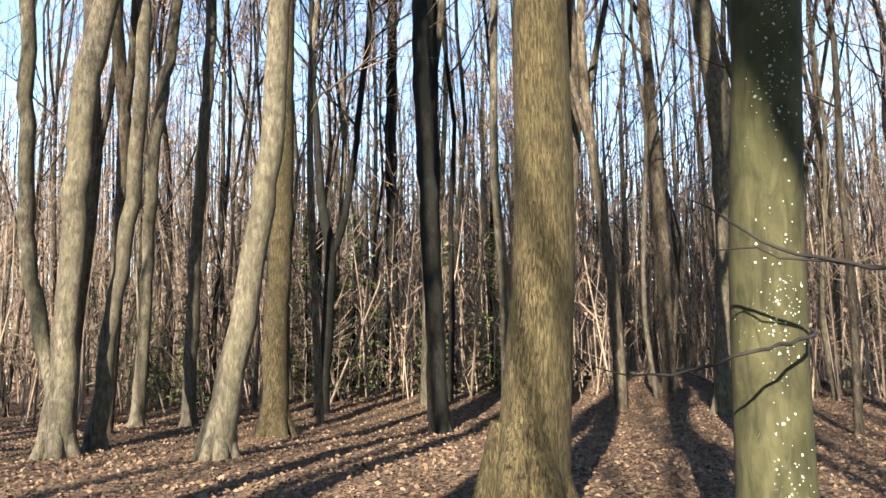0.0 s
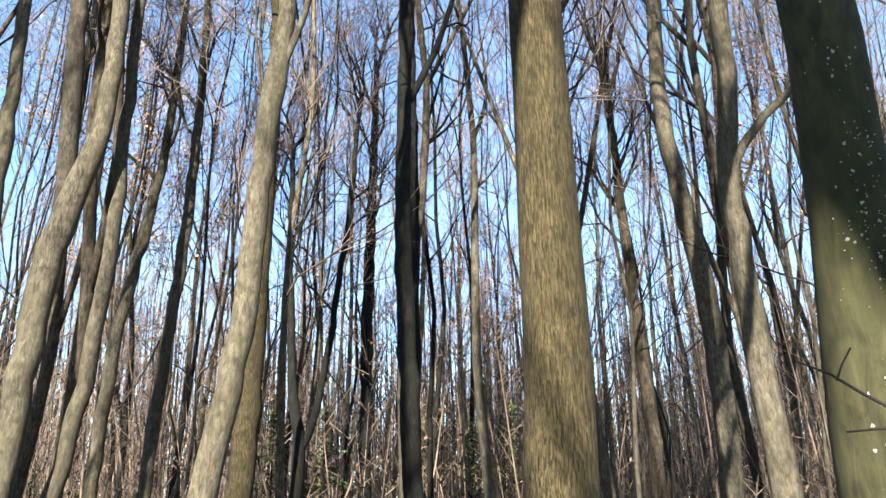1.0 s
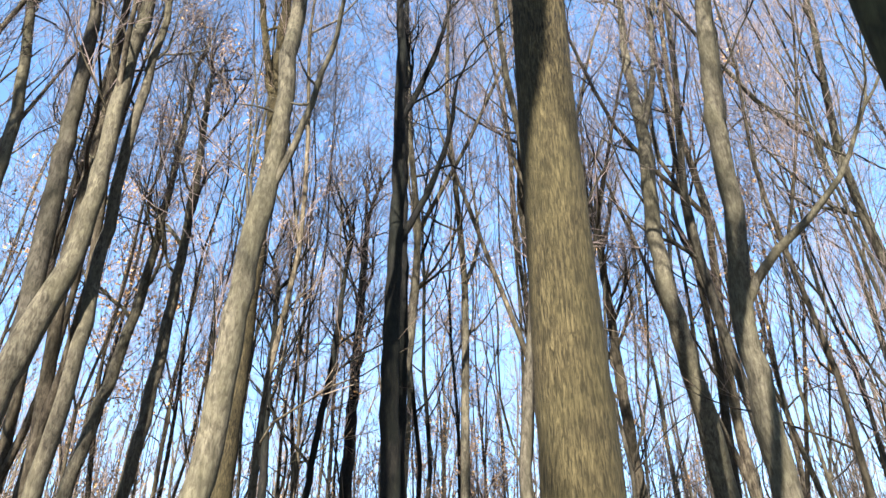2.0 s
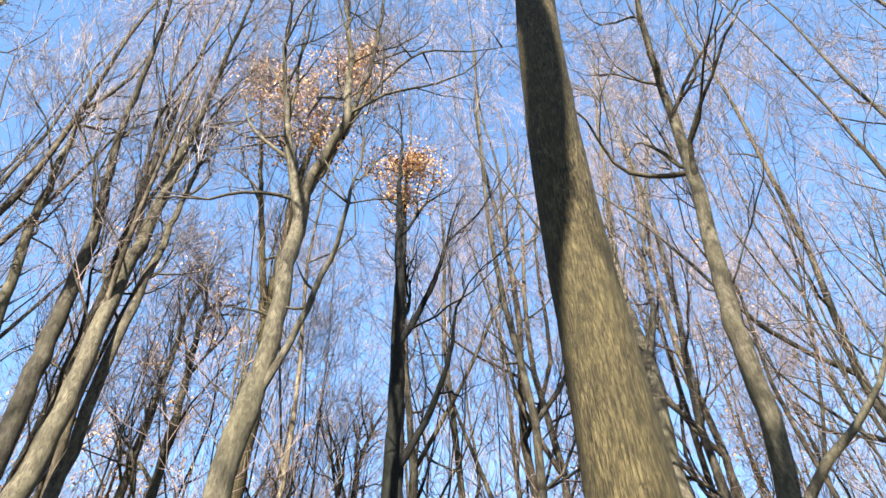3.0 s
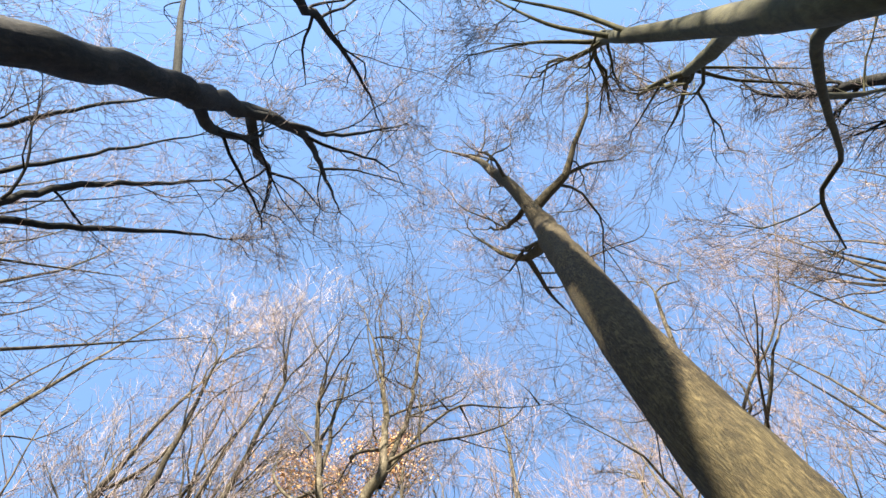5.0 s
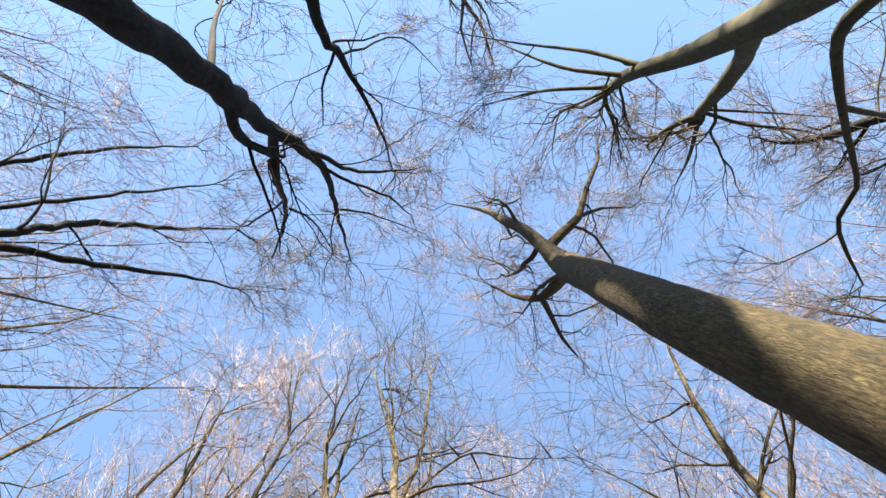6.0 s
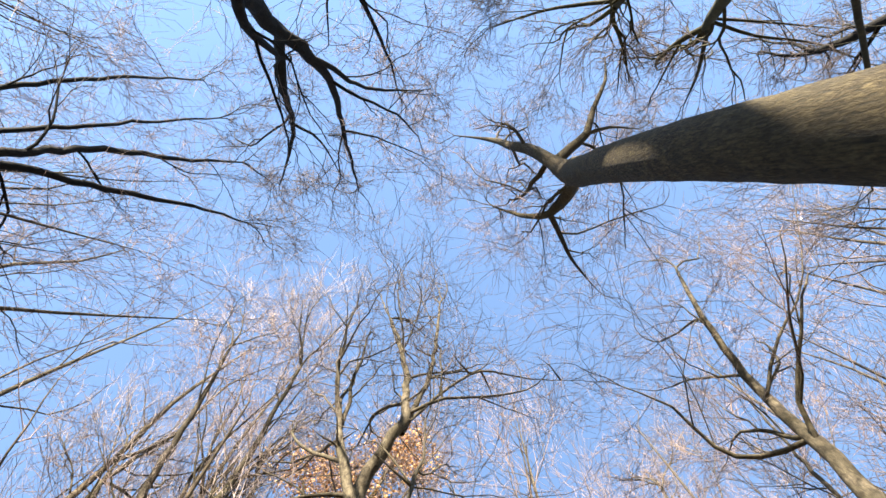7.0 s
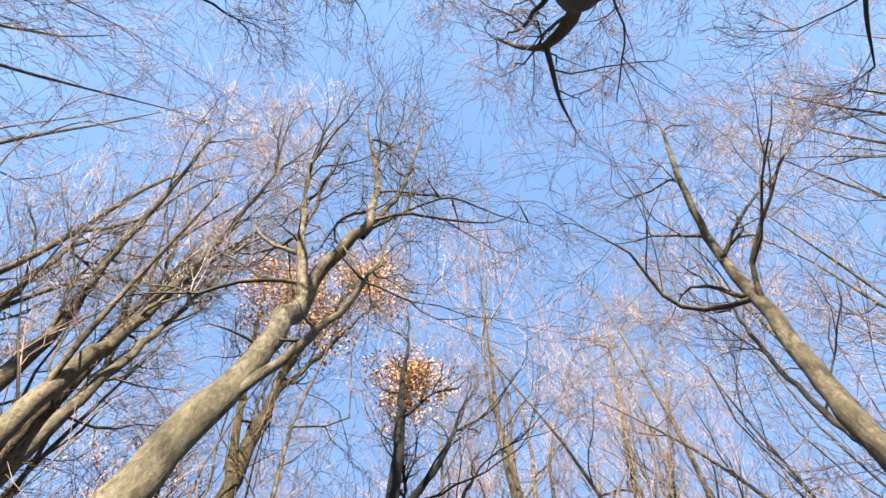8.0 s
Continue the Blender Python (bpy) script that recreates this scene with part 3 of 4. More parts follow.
tree("oak_tree", [
    [(6.5, 3.9, -.2, .29), (6.4, 4, 2, .22), (6.2, 4.1, 7.2, .18), (6.1, 4.3, 11.3, .11), (6, 4.4, 15.5, .06)],
], BARK_SHADE_DARK, "dark oak standing back from the path", "tree", crown_from=11, limbs=5, limb_len=2.4, **NEAR)
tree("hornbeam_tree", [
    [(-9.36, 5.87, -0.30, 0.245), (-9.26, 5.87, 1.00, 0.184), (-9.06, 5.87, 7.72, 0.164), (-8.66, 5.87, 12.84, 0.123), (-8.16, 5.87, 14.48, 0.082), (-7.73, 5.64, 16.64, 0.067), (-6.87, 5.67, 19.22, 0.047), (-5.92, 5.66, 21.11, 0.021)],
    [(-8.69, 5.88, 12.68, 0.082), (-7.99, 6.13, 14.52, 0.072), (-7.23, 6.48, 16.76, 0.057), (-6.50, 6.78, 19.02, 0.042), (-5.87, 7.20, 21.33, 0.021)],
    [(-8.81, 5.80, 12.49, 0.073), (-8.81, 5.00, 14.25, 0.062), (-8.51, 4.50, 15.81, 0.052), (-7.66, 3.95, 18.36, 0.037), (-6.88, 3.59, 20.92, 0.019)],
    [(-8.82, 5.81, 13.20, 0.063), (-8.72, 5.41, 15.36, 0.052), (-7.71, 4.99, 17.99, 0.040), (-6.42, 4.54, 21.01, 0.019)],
], BARK_SHADE_DARK, "hornbeam that fans out high up into long rising limbs", "tree", crown_from=14, limbs=4, limb_len=2.4, angle=0.42, lift=0.05, **NEAR)
# added out of view behind the start; its upper trunk shades the ribbed hornbeam
tree("beech_tree", [
    [(-1.85, -1.00, -0.20, 0.340), (-1.80, -1.00, 2.00, 0.280), (-1.60, -0.95, 5.00, 0.260), (-1.20, -0.90, 8.20, 0.220), (-0.82, -0.87, 10.20, 0.190), (-0.72, -0.85, 12.00, 0.170), (-0.66, -0.85, 17.00, 0.160), (-0.60, -0.90, 21.00, 0.100)],
], BARK_GREY, "big crooked beech, added unseen to shade the ribbed hornbeam", "tree", crown_from=14, limbs=7, limb_len=3.2, **NEAR)


# ---- the wood around ----
def pole_tree(seed, height, r, crown_at, limbs, counts, material, twig, name, label, category, group, lean=0.05, limb_len=3.0, leaves=0):
    """One slim forest tree of its own shape, standing at the origin."""
    global rng
    keep, rng = rng, np.random.default_rng(seed)
    k = 10
    drift = np.cumsum(rng.normal(0, lean, (k, 2)), axis=0) * height / k
    drift += rng.normal(0, 0.07, (k, 2))
    drift -= drift[0]
    rows = [(drift[i, 0], drift[i, 1], -0.3 + (height + 0.3) * (i / (k - 1)), r * (1 - 0.85 * (i / (k - 1)) ** 0.8)) for i in range(k)]
    stems = [rows]
    for i in rng.choice(np.arange(2, 7), rng.integers(1, 4), replace=False):      # the forks
        s, rise = rng.normal(0, 0.75, 2), height * rng.uniform(0.3, 0.45)
        x, y, z, q = rows[i]
        bend = rng.normal(0, 0.25, (3, 2))
        stems.append([(x, y, z, q * 0.72)] + [(x + s[0] * f + bend[n, 0], y + s[1] * f + bend[n, 1], z + rise * g, q * h)
                                              for n, (f, g, h) in enumerate([(0.7, 0.22, 0.62), (1.3, 0.6, 0.42), (1.7, 1.0, 0.15)])])
    root = tree_joined(name, stems, material, twig, label, category, group, crown_at, limbs, counts, limb_len, leaves)
    rng = keep
    return root


def tree_joined(name, stems, material, twig, label, category, group, crown_at, limbs, counts, limb_len, leaves):
    root = thing(name, (0, 0, 0), label, category, group)
    body, twigs, leaf = Geo(), Geo(), Geo()
    for s, rows in enumerate(stems):
        line = smooth_line(rows, 1.2)
        body.tube(line[:, :3], line[:, 3], 9 if s == 0 else 6, 0.03)
        up = [i for i in range(1, len(line) - 1) if line[i, 2] > crown_at]
        n = limbs if s == 0 else limbs // 3
        for k in range(n if up else 0):
            i = up[min(len(up) - 1, int((k + rng.uniform(0, 1)) * len(up) / n))]
            a = rng.uniform(0, 6.283)
            d = unit(np.array([math.cos(a), math.sin(a), rng.uniform(0.5, 1.3)]))
            spread_out(body, twigs, line[i, :3], d, min(line[i, 3] * 0.45, 0.05), limb_len * rng.uniform(0.6, 1.25), 1, counts, 0.55, 0.16, 0.0052)
        for _ in range(2):
            spread_out(body, twigs, line[-1, :3], unit(line[-1, :3] - line[-2, :3]) + rng.normal(0, 0.25, 3), line[-1, 3] * 0.8, limb_len, 1, counts, 0.55, 0.16, 0.0052)
    part("trunk", body, material, root)
    if leaves:
        tips = np.concatenate(twigs.v)
        tufts = tips[rng.integers(0, len(tips), leaves // 18)]
        loose_leaves(leaf, np.repeat(tufts, 18, axis=0) + rng.normal(0, 0.22, (len(tufts) * 18, 3)), rng.uniform(0.04, 0.075, len(tufts) * 18))
        part("foliage", leaf, OAK_LEAF, root, "dry orange leaves", "stuff", False)
    part("crown", twigs, twig, root, "fine bare winter twigs", "stuff")
    return root


def dry_leaves(centres, each, spread):
    g = Geo()
    for c in centres:
        tufts = np.array(c) + rng.normal(0, 1, (each // 14, 3)) * np.array([spread, spread, spread * 0.7])
        loose_leaves(g, np.repeat(tufts, 14, axis=0) + rng.normal(0, 0.14, (len(tufts) * 14, 3)), rng.uniform(0.03, 0.06, len(tufts) * 14))
    return g


def leaves_on(root, centres, each, spread):
    g = dry_leaves([np.array(c) - np.array(root.location) for c in centres], each, spread)
    part("foliage", g, OAK_LEAF, root, "dry orange oak leaves", "stuff", False)


leaves_on(LEAFY_OAK, [(-2.16, 14.44, 25.13), (-2.60, 14.41, 24.17), (-1.93, 14.47, 23.80), (-5.13, 14.43, 23.84), (-4.68, 14.52, 22.47), (-3.94, 14.59, 23.49), (-3.26, 14.65, 21.76), (-4.22, 14.66, 20.49), (-2.69, 14.69, 20.01)], 900, 0.42)
TUFT = tree("oak_tree", [
    [(-0.59, 16.84, -0.40, 0.162), (-0.54, 16.84, 4.75, 0.133), (-0.53, 16.53, 10.81, 0.102), (-0.62, 16.69, 16.80, 0.077), (-0.59, 16.36, 20.91, 0.045)],
], BARK_SHADE_DARK, "thin oak with one tuft of orange leaves at its tip", "tree", crown_from=15, limbs=4, limb_len=1.6, top=2, counts=(4, 3, 3))
leaves_on(TUFT, [(-0.53, 16.13, 21.69), (-0.98, 16.09, 21.19), (-0.02, 16.18, 21.52), (-0.64, 16.24, 19.88)], 800, 0.33)

# the dark-barked ones have forest shade put into their colour
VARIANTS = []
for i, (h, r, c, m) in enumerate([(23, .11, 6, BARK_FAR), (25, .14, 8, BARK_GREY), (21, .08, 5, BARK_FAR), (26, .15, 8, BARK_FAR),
                                  (20, .07, 5, BARK_GREY), (24, .11, 7, BARK_SHADE_DARK), (21, .06, 5, BARK_FAR), (22, .09, 6, BARK_SHADE_DARK)]):
    VARIANTS.append(pole_tree(100 + i, h, r, c, 9, (4, 3, 3), m, TWIG_DEEP if i in (0, 2, 6) else TWIG_HAZE, "forest_tree", "slim bare forest tree with a narrow upswept crown", "tree", "trees of the wood"))
LEAFY = pole_tree(140, 22, .12, 9, 11, (4, 4, 3), BARK_FAR, TWIG_HAZE, "forest_oak", "slim forest oak that keeps part of its orange leaves", "tree", "trees of the wood", leaves=2200)

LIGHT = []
for i, (h, r, c, m) in enumerate([(23, .11, 4, BARK_FAR), (25, .14, 5, BARK_GREY), (20, .08, 3, BARK_FAR), (22, .10, 4, BARK_SHADE_DARK)]):
    LIGHT.append(pole_tree(160 + i, h, r, c, 15, (4, 4), m, TWIG_HAZE, "forest_tree", "slim bare forest tree standing deep in the wood", "tree", "trees of the wood"))

# thin crowns, so the unseen trees behind the start let sun through
BARE = [pole_tree(180 + i, 22 + i, .13, 10, 4, (3, 3), BARK_GREY, TWIG, "forest_tree", "slim bare forest tree with few limbs", "tree", "trees of the wood") for i in range(3)]

keep_clear = [(.8, 7.1), (1.8, 4.5), (-6, 13.4), (-2.7, 11), (-3.1, 15.1), (-.2, 15.8), (4.6, 11.9), (5.9, 17.1), (-5.4, 17.7), (-6.6, 18), (-2.8, 19.2), (-1.7, 26.6), (6, 22), (-3.1, 5), (-2.7, 2.6), (5.8, 4.4)]
spots = []


def free(x, y, gap):
    if abs(x - (1.0 + 0.2 * y)) < 1.1 and 7 < y < 34:
        return False
    return all(math.hypot(x - a, y - b) > 1.6 for a, b in keep_clear) and all(math.hypot(x - a, y - b) > gap for a, b in spots)


pick = random.Random(11)


def plant(count, box, gap, accept, choice):
    made = tries = 0
    while made < count and tries < 20000:
        tries += 1
        x, y = pick.uniform(box[0], box[1]), pick.uniform(box[2], box[3])
        if not accept(x, y) or not free(x, y, gap):
            continue
        spots.append((x, y))
        src = choice(x, y)
        s = pick.uniform(0.9, 1.2)
        inward = 1.0 if 14 < y < 34 else 0.0       # the crowns reach in over the gap
        m = pose(x, y, float(ground_z(np.float64(x), np.float64(y))) - 0.02, 5 * inward + pick.uniform(-2, 2), max(-5, min(5, -0.4 * x)) * inward + pick.uniform(-2, 2), 0)
        m = m @ pose(0, 0, 0, 0, 0, pick.uniform(0, 360))
        ob = copy_thing(src, m)
        ob.scale = (s, s, s)
        made += 1


def any_tree(x, y):
    return pick.choice(BARE if y < -2 else LIGHT if y > 30 else VARIANTS)


plant(18, (-14, 16, 16.5, 25), 2.2, lambda x, y: abs(x) < 0.75 * y and not -0.01 < x / y < 0.09 and not -0.1 < x / y < -0.03 and not 0.16 < x / y < 0.34, any_tree)
plant(125, (-34, 40, 20, 60), 1.2, lambda x, y: abs(x - 0.06 * y) < 0.62 * y + 1 and not (y < 26 and (-0.01 < x / y < 0.09 or 0.16 < x / y < 0.34)), any_tree)
plant(26, (-24, 26, -4, 20), 2.4, lambda x, y: math.hypot(x + .6, y - 7) > 9.5 and not (abs(x) < 0.6 * y and y > 1.5), any_tree)


def lets_sun_in(x, y):
    """Keeps the sun's way open to the fronts of some near trunks and to strips of ground."""
    u = 0.978 * x - 0.208 * y
    return all(abs(u - v) > gap for v, gap in ((0.68, 0.45), (-0.73, 0.52), (-1.9, 0.4), (-2.6, 0.4), (-5.14, 0.22), (-8.7, 0.22)))


# unseen trees behind the start, for the shadow stripes on the ground
plant(70, (-26, 14, -48, -4), 1.6, lets_sun_in, any_tree)
# six more, added out of view to shade the ground on the right
for k, (x, y) in enumerate([(-1.1, -12), (-.5, -14.5), (.1, -12.6), (.8, -15), (1.6, -13), (2.5, -15.5)]):
    ob = copy_thing(BARE[k % 3], pose(x, y, -0.35, 0, 0, 60 * k))
for k, (x, y) in enumerate([(-11.6, 5.3), (-10.4, 9.9), (-9.3, 2.6), (9.8, 8.2), (9.6, 12.2), (9.4, 2.6), (-4.7, -4.6), (6.6, 14.0)]):
    ob = copy_thing(VARIANTS[(1, 0, 4, 0, 2, 0, 3, 2)[k]], pose(x, y, -0.35, 0, 0, 60 * k))
for k, (x, y, s) in enumerate([(2.0, 17.6, 1.15), (2.5, 20.2, 1.2), (2.9, 23.5, 1.2), (7.1, 18.2, 1.15), (8.2, 20.4, 1.2), (-3.9, 17.0, 1.1), (-1.0, 20.5, 1.2), (-7.0, 15.7, 1.1), (-10.2, 14.2, 1.05), (9.6, 15.4, 1.1)]):
    ob = copy_thing(VARIANTS[(1, 3, 4)[k % 3]], pose(x, y, -0.4, 6, -0.35 * x, 0) @ pose(0, 0, 0, 0, 0, 53 * k))
    ob.scale = (s, s, s)
    spots.append((x, y))
for k, (x, y, s) in enumerate([(-10.5, 7.6, 1.0), (-11.2, 11.5, 1.05), (-9.2, 12.6, 1.0), (8.4, 14.4, 1.0), (11.2, 10.2, 1.0), (-8.6, 17.2, 1.05), (10.2, 17.0, 1.1), (12.4, 13.4, 1.05), (3.5, 18.3, 1.05), (4.9, 20.6, 1.1), (1.0, 19.2, 1.05)]):
    ob = copy_thing(VARIANTS[(4, 1, 3)[k % 3]], pose(x, y, -0.4, 3, -0.4 * x, 0) @ pose(0, 0, 0, 0, 0, 77 * k))
    ob.scale = (s, s, s)
for k, (x, y, s) in enumerate([(-9.0, 24, 1.05), (-7.4, 25, .95), (-4.6, 27, .85), (-3.4, 30, .8), (.4, 31, .8), (6.8, 27, .8), (9.5, 21, .95), (-12, 30, .9), (3.0, 36, .9)]):
    ob = copy_thing(LEAFY, pose(x, y, -0.45, 0, 0, 47 * k))
    ob.scale = (s, s, s)
for src in (*VARIANTS, LEAFY, *LIGHT, *BARE):      # the models themselves stand in the wood as well
    i = (*VARIANTS, LEAFY, *LIGHT, *BARE).index(src)
    src.location = (-30 + 5 * i, 66 + (i % 3), -0.4)


def young_spruce(seed, height):
    global rng
    keep, rng = rng, np.random.default_rng(seed)
    root = thing("young_spruce", (0, 0, 0), "young dark green spruce in the undergrowth", "spruce", "young spruces")
    stem, green = Geo(), Geo()
    stem.tube([(0, 0, -.2), (0.02, 0, height * .5), (0, 0.02, height)], [height * .012, height * .008, .006], 6)
    for _ in range(int(height * 26)):
        z = height * (0.06 + 0.92 * rng.uniform() ** 1.2)
        reach = ((height - z) * 0.32 + 0.1) * rng.uniform(0.55, 1.15)
        a = rng.uniform(0, 6.283)
        pts = wander((0, 0, z), (math.cos(a), math.sin(a), rng.uniform(-0.1, 0.35)), reach, 4, 0.1, -0.06)
        stem.tube(pts, np.linspace(0.010, 0.003, 5), 3)
        m = int(14 + 26 * reach)
        f = rng.uniform(0.2, 1.02, m) * 4
        c = np.stack([np.interp(f, range(5), pts[:, j]) for j in range(3)], 1) + rng.normal(0, 0.045, (m, 3)) * np.array([1, 1, 0.5])
        loose_leaves(green, c, rng.uniform(0.018, 0.042, m))
    part("trunk", stem, BARK_SHADE_DARK, root)
    part("foliage", green, NEEDLE, root, "", "stuff", False)
    rng = keep
    return root


S1, S2 = young_spruce(5, 5.2), young_spruce(6, 3.0)
S1.location, S2.location = (0.9, 24.5, -.45), (-8.6, 21.5, -.45)
for k, (src, x, y, s) in enumerate([(S1, 2.2, 27, 1.2), (S2, -3.6, 22.5, 1.2), (S1, -5.0, 25, 1.1), (S1, -3.4, 24.4, 1.1), (S2, -7.2, 20.5, 1), (S1, -9.9, 24, .8), (S2, 1.6, 22.6, 1.2),
                                    (S1, -.6, 29, 1.1), (S2, -1.0, 23.5, 1.1), (S1, 12.5, 25, .8), (S2, 14, 21, 1), (S1, 10.5, 31, .9), (S1, -13, 27, .9)]):
    ob = copy_thing(src, pose(x, y, -.45, 0, 0, 71 * k))
    ob.scale = (s, s, s)


def undergrowth(n):
    """Thin saplings and brush between the trunks, some with dry brown leaves."""
    wood, leaf = Geo(), Geo()
    d = rng.uniform(19, 80, n)
    a = rng.uniform(-0.72, 0.72, n)
    x, y = d * np.sin(a), 2 + d * np.cos(a)
    keep = (np.abs(x - (1.0 + 0.2 * y)) > 1.3) | (y > 36)
    x, y = x[keep], y[keep]
    n = len(x)
    p0 = np.stack([x, y, np.full(n, -.6)], 1)
    h = rng.uniform(1.2, 8.5, n) * (0.8 + 0.012 * d[keep])
    top = p0 + np.stack([rng.normal(0, .12, n) * h, rng.normal(0, .12, n) * h, h], 1)
    r = 0.006 + 0.004 * h
    wood.tubes(np.stack([p0, (p0 + top) / 2 + rng.normal(0, .15, (n, 3)), top], 1), r[:, None] * np.array([1, .7, .25]), 3)
    k = np.repeat(np.arange(n), 12)
    q = p0[k] + (top - p0)[k] * rng.uniform(.15, .98, len(k))[:, None]
    b = rng.uniform(0, 6.283, len(k))
    e = q + np.stack([np.cos(b), np.sin(b), rng.uniform(.2, 1.5, len(k))], 1) * (rng.uniform(.12, .3, len(k)) * h[k] ** 0.7)[:, None]
    wood.tubes(np.stack([q, e], 1), np.tile([.011, .005], (len(k), 1)), 3)
    j = rng.permutation(len(k))[:int(len(k) * 0.17)]
    j = np.repeat(j, 4)
    c = q[j] + (e - q)[j] * rng.uniform(.3, 1.1, len(j))[:, None] + rng.normal(0, .08, (len(j), 3))
    loose_leaves(leaf, c, rng.uniform(.04, .085, len(j)))
    ob = tagged(new("undergrowth", wood.mesh("undergrowth", TWIG_DEEP)), "thin saplings and brush between the trunks", "brush", kind="stuff")
    part("foliage", leaf, LITTER_LEAF, ob, "dry brown leaves", "stuff", False)


undergrowth(3300)


def far_wood(n):
    """The distant wood: countless poles with upswept sticks."""
    g, tw = Geo(), Geo()
    a = np.where(rng.uniform(0, 1, n) < 0.75, rng.uniform(-0.85, 0.85, n), rng.uniform(0, 6.283, n))
    d = rng.uniform(50, 120, n)
    p0 = np.stack([d * np.sin(a), 5 + d * np.cos(a), np.full(n, -.8)], 1)
    top = p0 + np.stack([rng.normal(0, .5, n), rng.normal(0, .5, n), rng.uniform(15, 25, n)], 1)
    r = rng.uniform(.06, .17, n)
    g.tubes(np.stack([p0, (p0 + top) / 2 + rng.normal(0, .15, (n, 3)), top], 1), r[:, None] * np.array([1, .7, .15]), 4)
    k = np.repeat(np.arange(n), 9)
    q = p0[k] + (top - p0)[k] * rng.uniform(.1, .98, len(k))[:, None]
    b = rng.uniform(0, 6.283, len(k))
    e = q + np.stack([np.cos(b), np.sin(b), rng.uniform(1.0, 2.4, len(k))], 1) * rng.uniform(.7, 1.7, len(k))[:, None]
    tw.tubes(np.stack([q, e], 1), np.tile([.045, .014], (len(k), 1)), 3)
    j = np.repeat(np.arange(len(k)), 2)
    m2 = q[j] + (e - q)[j] * rng.uniform(.3, .9, len(j))[:, None]
    tw.tubes(np.stack([m2, m2 + rng.normal(0, .6, (len(j), 3)) + np.array([0, 0, .8])], 1), np.tile([.018, .007], (len(j), 1)), 3)
    ob = tagged(new("far_wood", g.mesh("far_wood", BARK_FAR)), "distant bare trunks of the wood", "wood", kind="stuff")
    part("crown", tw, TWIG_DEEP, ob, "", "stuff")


far_wood(2800)


# ---- small things on the near trunks ----
def lichen_patches():
    """Pale spots on the smooth trunk, in loose clusters on the side towards the path."""
    g = Geo()
    pick2 = random.Random(4)
    base = Vector(WEST.location)
    rows = smooth_line(WEST_TRUNK, 0.1)
    groups = [(.62, .18, 12), (.75, .45, 8), (1.25, -.1, 6), (1.42, .35, 16), (1.55, .0, 26), (1.72, .35, 10), (2.0, .3, 5), (2.5, .25, 7), (2.62, .1, 14), (2.75, .3, 8), (3.0, .3, 9), (3.3, .2, 8), (.4, .3, 12), (.95, .1, 8)]
    for z0, a0, n in groups:
        for _ in range(int(n * 2.6)):
            z = z0 + pick2.gauss(0, .10)
            a = -math.pi / 2 - 0.3 + a0 + pick2.gauss(0, .38)
            c = [float(np.interp(z, rows[:, 2], rows[:, j])) for j in (0, 1, 3)]
            s = pick2.uniform(.002, .0045) if pick2.random() < 0.7 else pick2.uniform(.0045, .0085)
            nrm = Vector((math.cos(a), math.sin(a), 0))
            sid = Vector((-math.sin(a), math.cos(a), 0))
            p = Vector((c[0], c[1], z)) + nrm * (c[2] * 1.012 + 0.003) - base
            ring = []
            for k in range(7):
                b = k * 6.283 / 7
                q = s * pick2.uniform(.45, 1.35)
                ring.append(p + sid * math.cos(b) * q + Vector((0, 0, 1.15 * math.sin(b) * q)) - nrm * .003)
            v = np.array([list(p + nrm * .004)] + [list(q) for q in ring])
            g.add(v, None, [(0, 1 + k, 1 + (k + 1) % 7) for k in range(7)])
    part("lichen", g, LICHEN, WEST, "small pale lichen spots", "stuff")


lichen_patches()


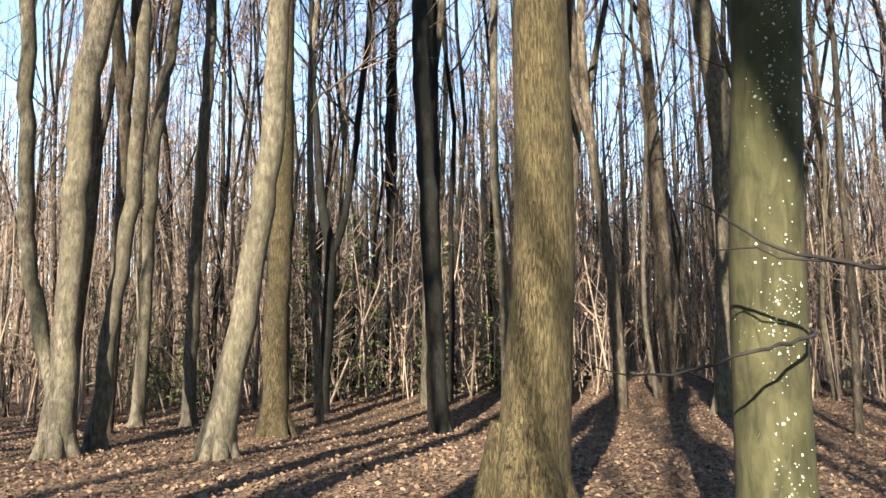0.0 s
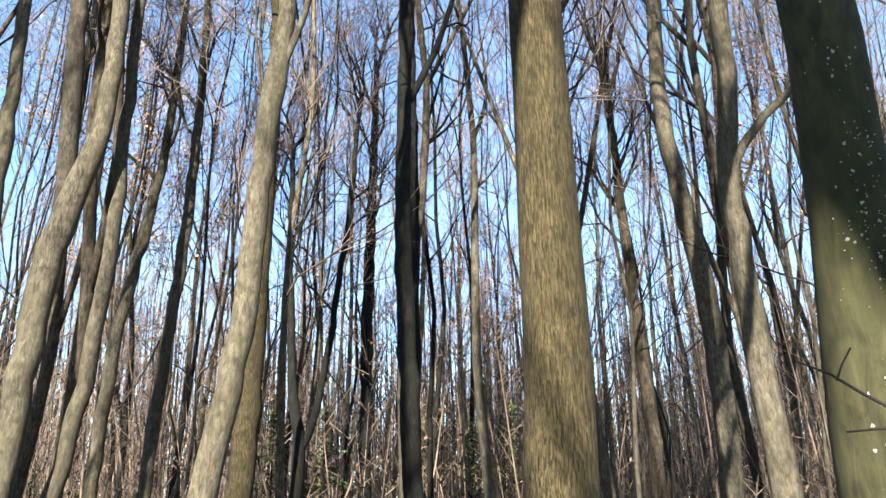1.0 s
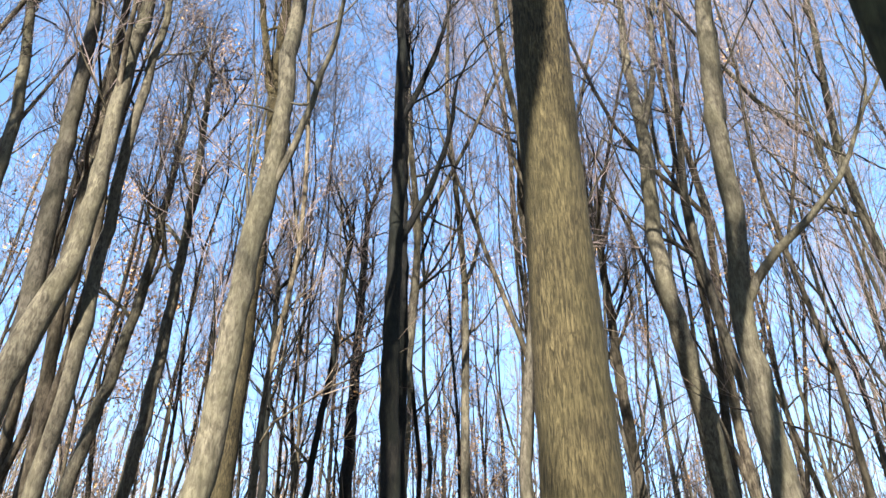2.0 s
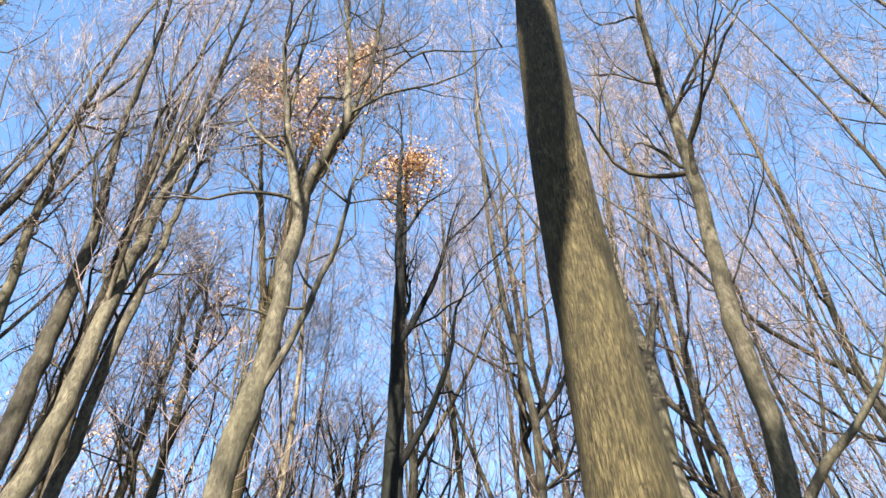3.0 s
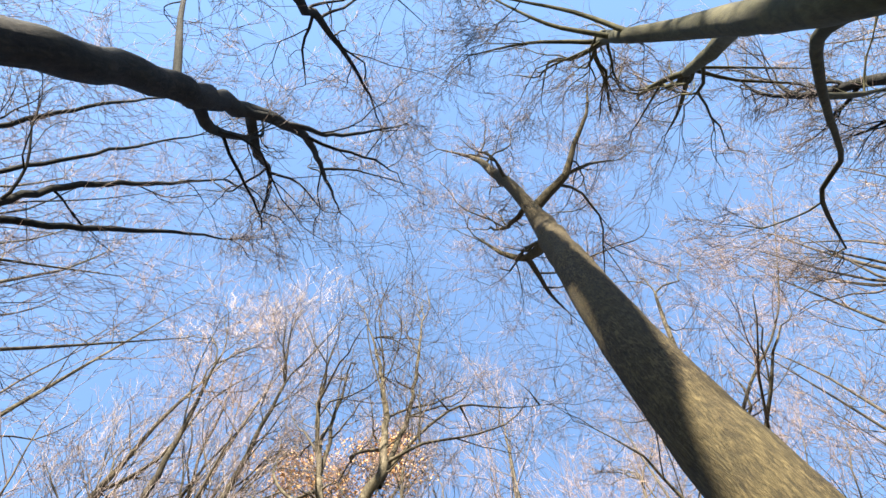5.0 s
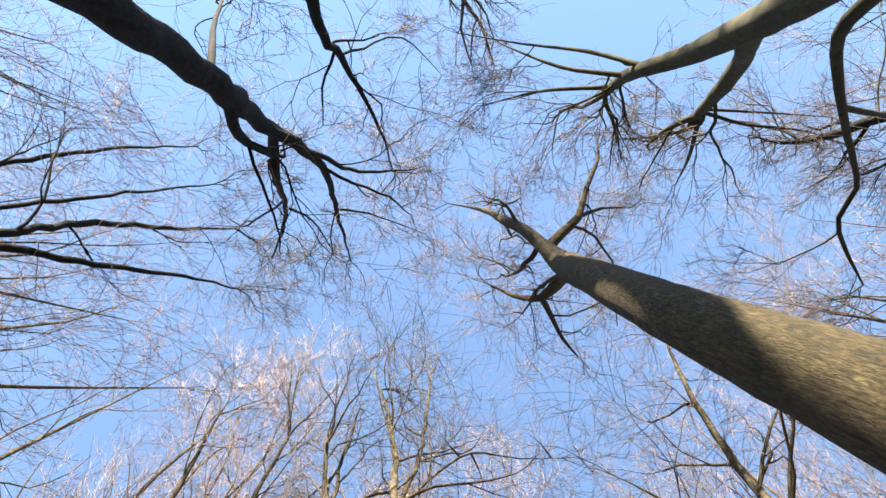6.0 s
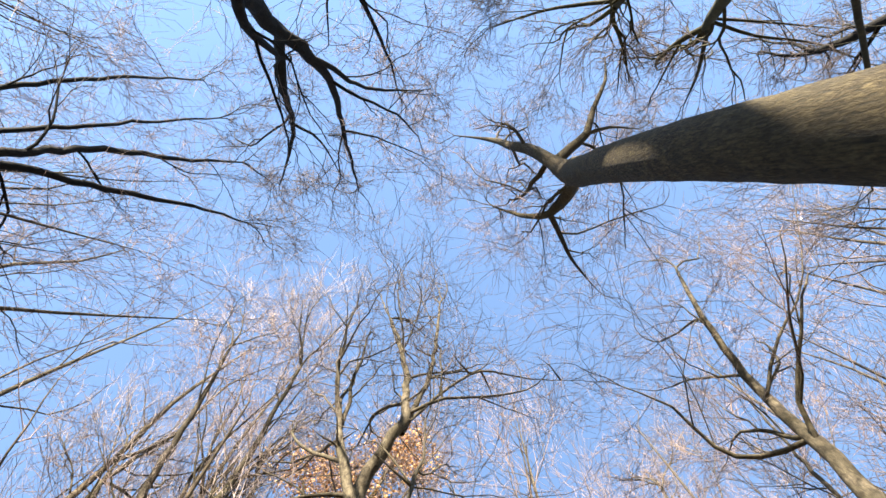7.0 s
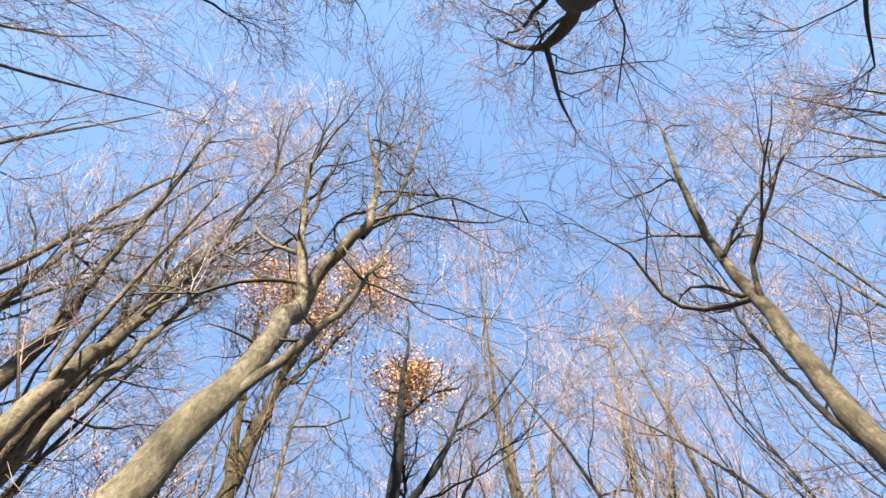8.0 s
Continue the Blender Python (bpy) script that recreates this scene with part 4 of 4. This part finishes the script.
def low_branches():
    for rows in ([(1.80, 4.36, 1.45, 0.012), (1.72, 4.17, 1.42, 0.011), (1.38, 3.86, 1.37, 0.010), (1.28, 3.89, 1.34, 0.009), (1.04, 3.95, 1.27, 0.008), (0.87, 4.01, 1.27, 0.005), (0.74, 4.07, 1.30, 0.003)],
                 [(2.44, 4.39, 1.67, 0.011), (1.92, 3.89, 1.69, 0.011), (1.61, 3.81, 1.74, 0.010), (1.47, 3.85, 1.78, 0.009), (1.31, 3.93, 1.91, 0.007), (1.24, 3.95, 1.97, 0.006), (1.14, 3.97, 2.02, 0.003)],
                 [(2.32, 4.41, 1.71, 0.009), (1.92, 3.89, 1.70, 0.009), (1.60, 3.82, 1.73, 0.007), (1.47, 3.85, 1.74, 0.006), (1.41, 3.92, 1.79, 0.006), (1.25, 3.95, 1.79, 0.003)],
                 [(1.25, 3.95, 1.95, 0.006), (1.27, 3.94, 1.99, 0.004), (1.30, 3.92, 2.05, 0.003)]):
        g = Geo()
        line = smooth_line(rows, .08)
        line[1:-1, :3] += rng.normal(0, .004, (len(line) - 2, 3))
        g.tube(line[:, :3] - np.array(WEST.location), line[:, 3] * 0.8, 6)
        part("low_twig", g, TWIG_DARK, WEST, "thin dark low twig")


low_branches()


def fallen_branch(x, y, turn, length, r):
    """A dead bough on the leaves, with a few broken side shoots."""
    root = thing("fallen_branch", (x, y, float(ground_z(x, y))), "grey dead bough lying on the fallen leaves", "branch", "dead boughs on the ground")
    d = np.array([math.cos(radians(turn)), math.sin(radians(turn)), 0.04])
    pts = wander((0, 0, r * 0.8), d, length, 8, 0.12, 0.0)
    pts[:, 2] = np.abs(pts[:, 2] - r) + r * 0.8
    g = Geo()
    g.tube(pts, np.linspace(r, r * 0.3, 9), 8, 0.05)
    part("bough", g, BARK_GREY, root)
    for k in (2, 4, 5, 7):
        a = rng.uniform(0, 6.283)
        q = wander(pts[k], (math.cos(a), math.sin(a), rng.uniform(0.3, 0.9)), length * rng.uniform(0.15, 0.35), 4, 0.2, 0.0)
        q[:, 2] = np.maximum(q[:, 2], 0.02)
        g = Geo()
        g.tube(q, np.linspace(r * 0.4, r * 0.1, 5), 5)
        part("shoot", g, BARK_GREY, root)


for x, y, turn, length, r in ((11.2, 23.5, 160, 3.4, .09), (10.2, 22.4, 20, 2.6, .07), (12.4, 22.8, 110, 2.8, .08), (9.6, 24.2, 175, 3.0, .06), (3.6, 26.5, 10, 2.6, .08), (5.2, 27.5, 165, 2.4, .06)):
    fallen_branch(x, y, turn, length, r)

# an unseen leaning beech added behind the start of the walk, whose upper trunk shades the speckled one
tree("beech_tree", [
    [(0.02, -9.2, -.3, .36), (-0.03, -9.2, .5, .29), (-0.13, -9.2, 3, .27), (-0.33, -9.2, 6, .26), (-0.68, -9.2, 8, .25), (-1.11, -9.2, 9.0, .29), (-1.18, -9.2, 11, .28), (-1.13, -9.2, 13, .25), (-1.13, -9.2, 15, .18), (-1.23, -9.2, 18, .10), (-1.33, -9.2, 20, .05)],
], BARK_GREY, "leaning grey beech, added unseen to shade the speckled trunk", "tree", crown_from=14, limbs=4, limb_len=2.2, **NEAR)
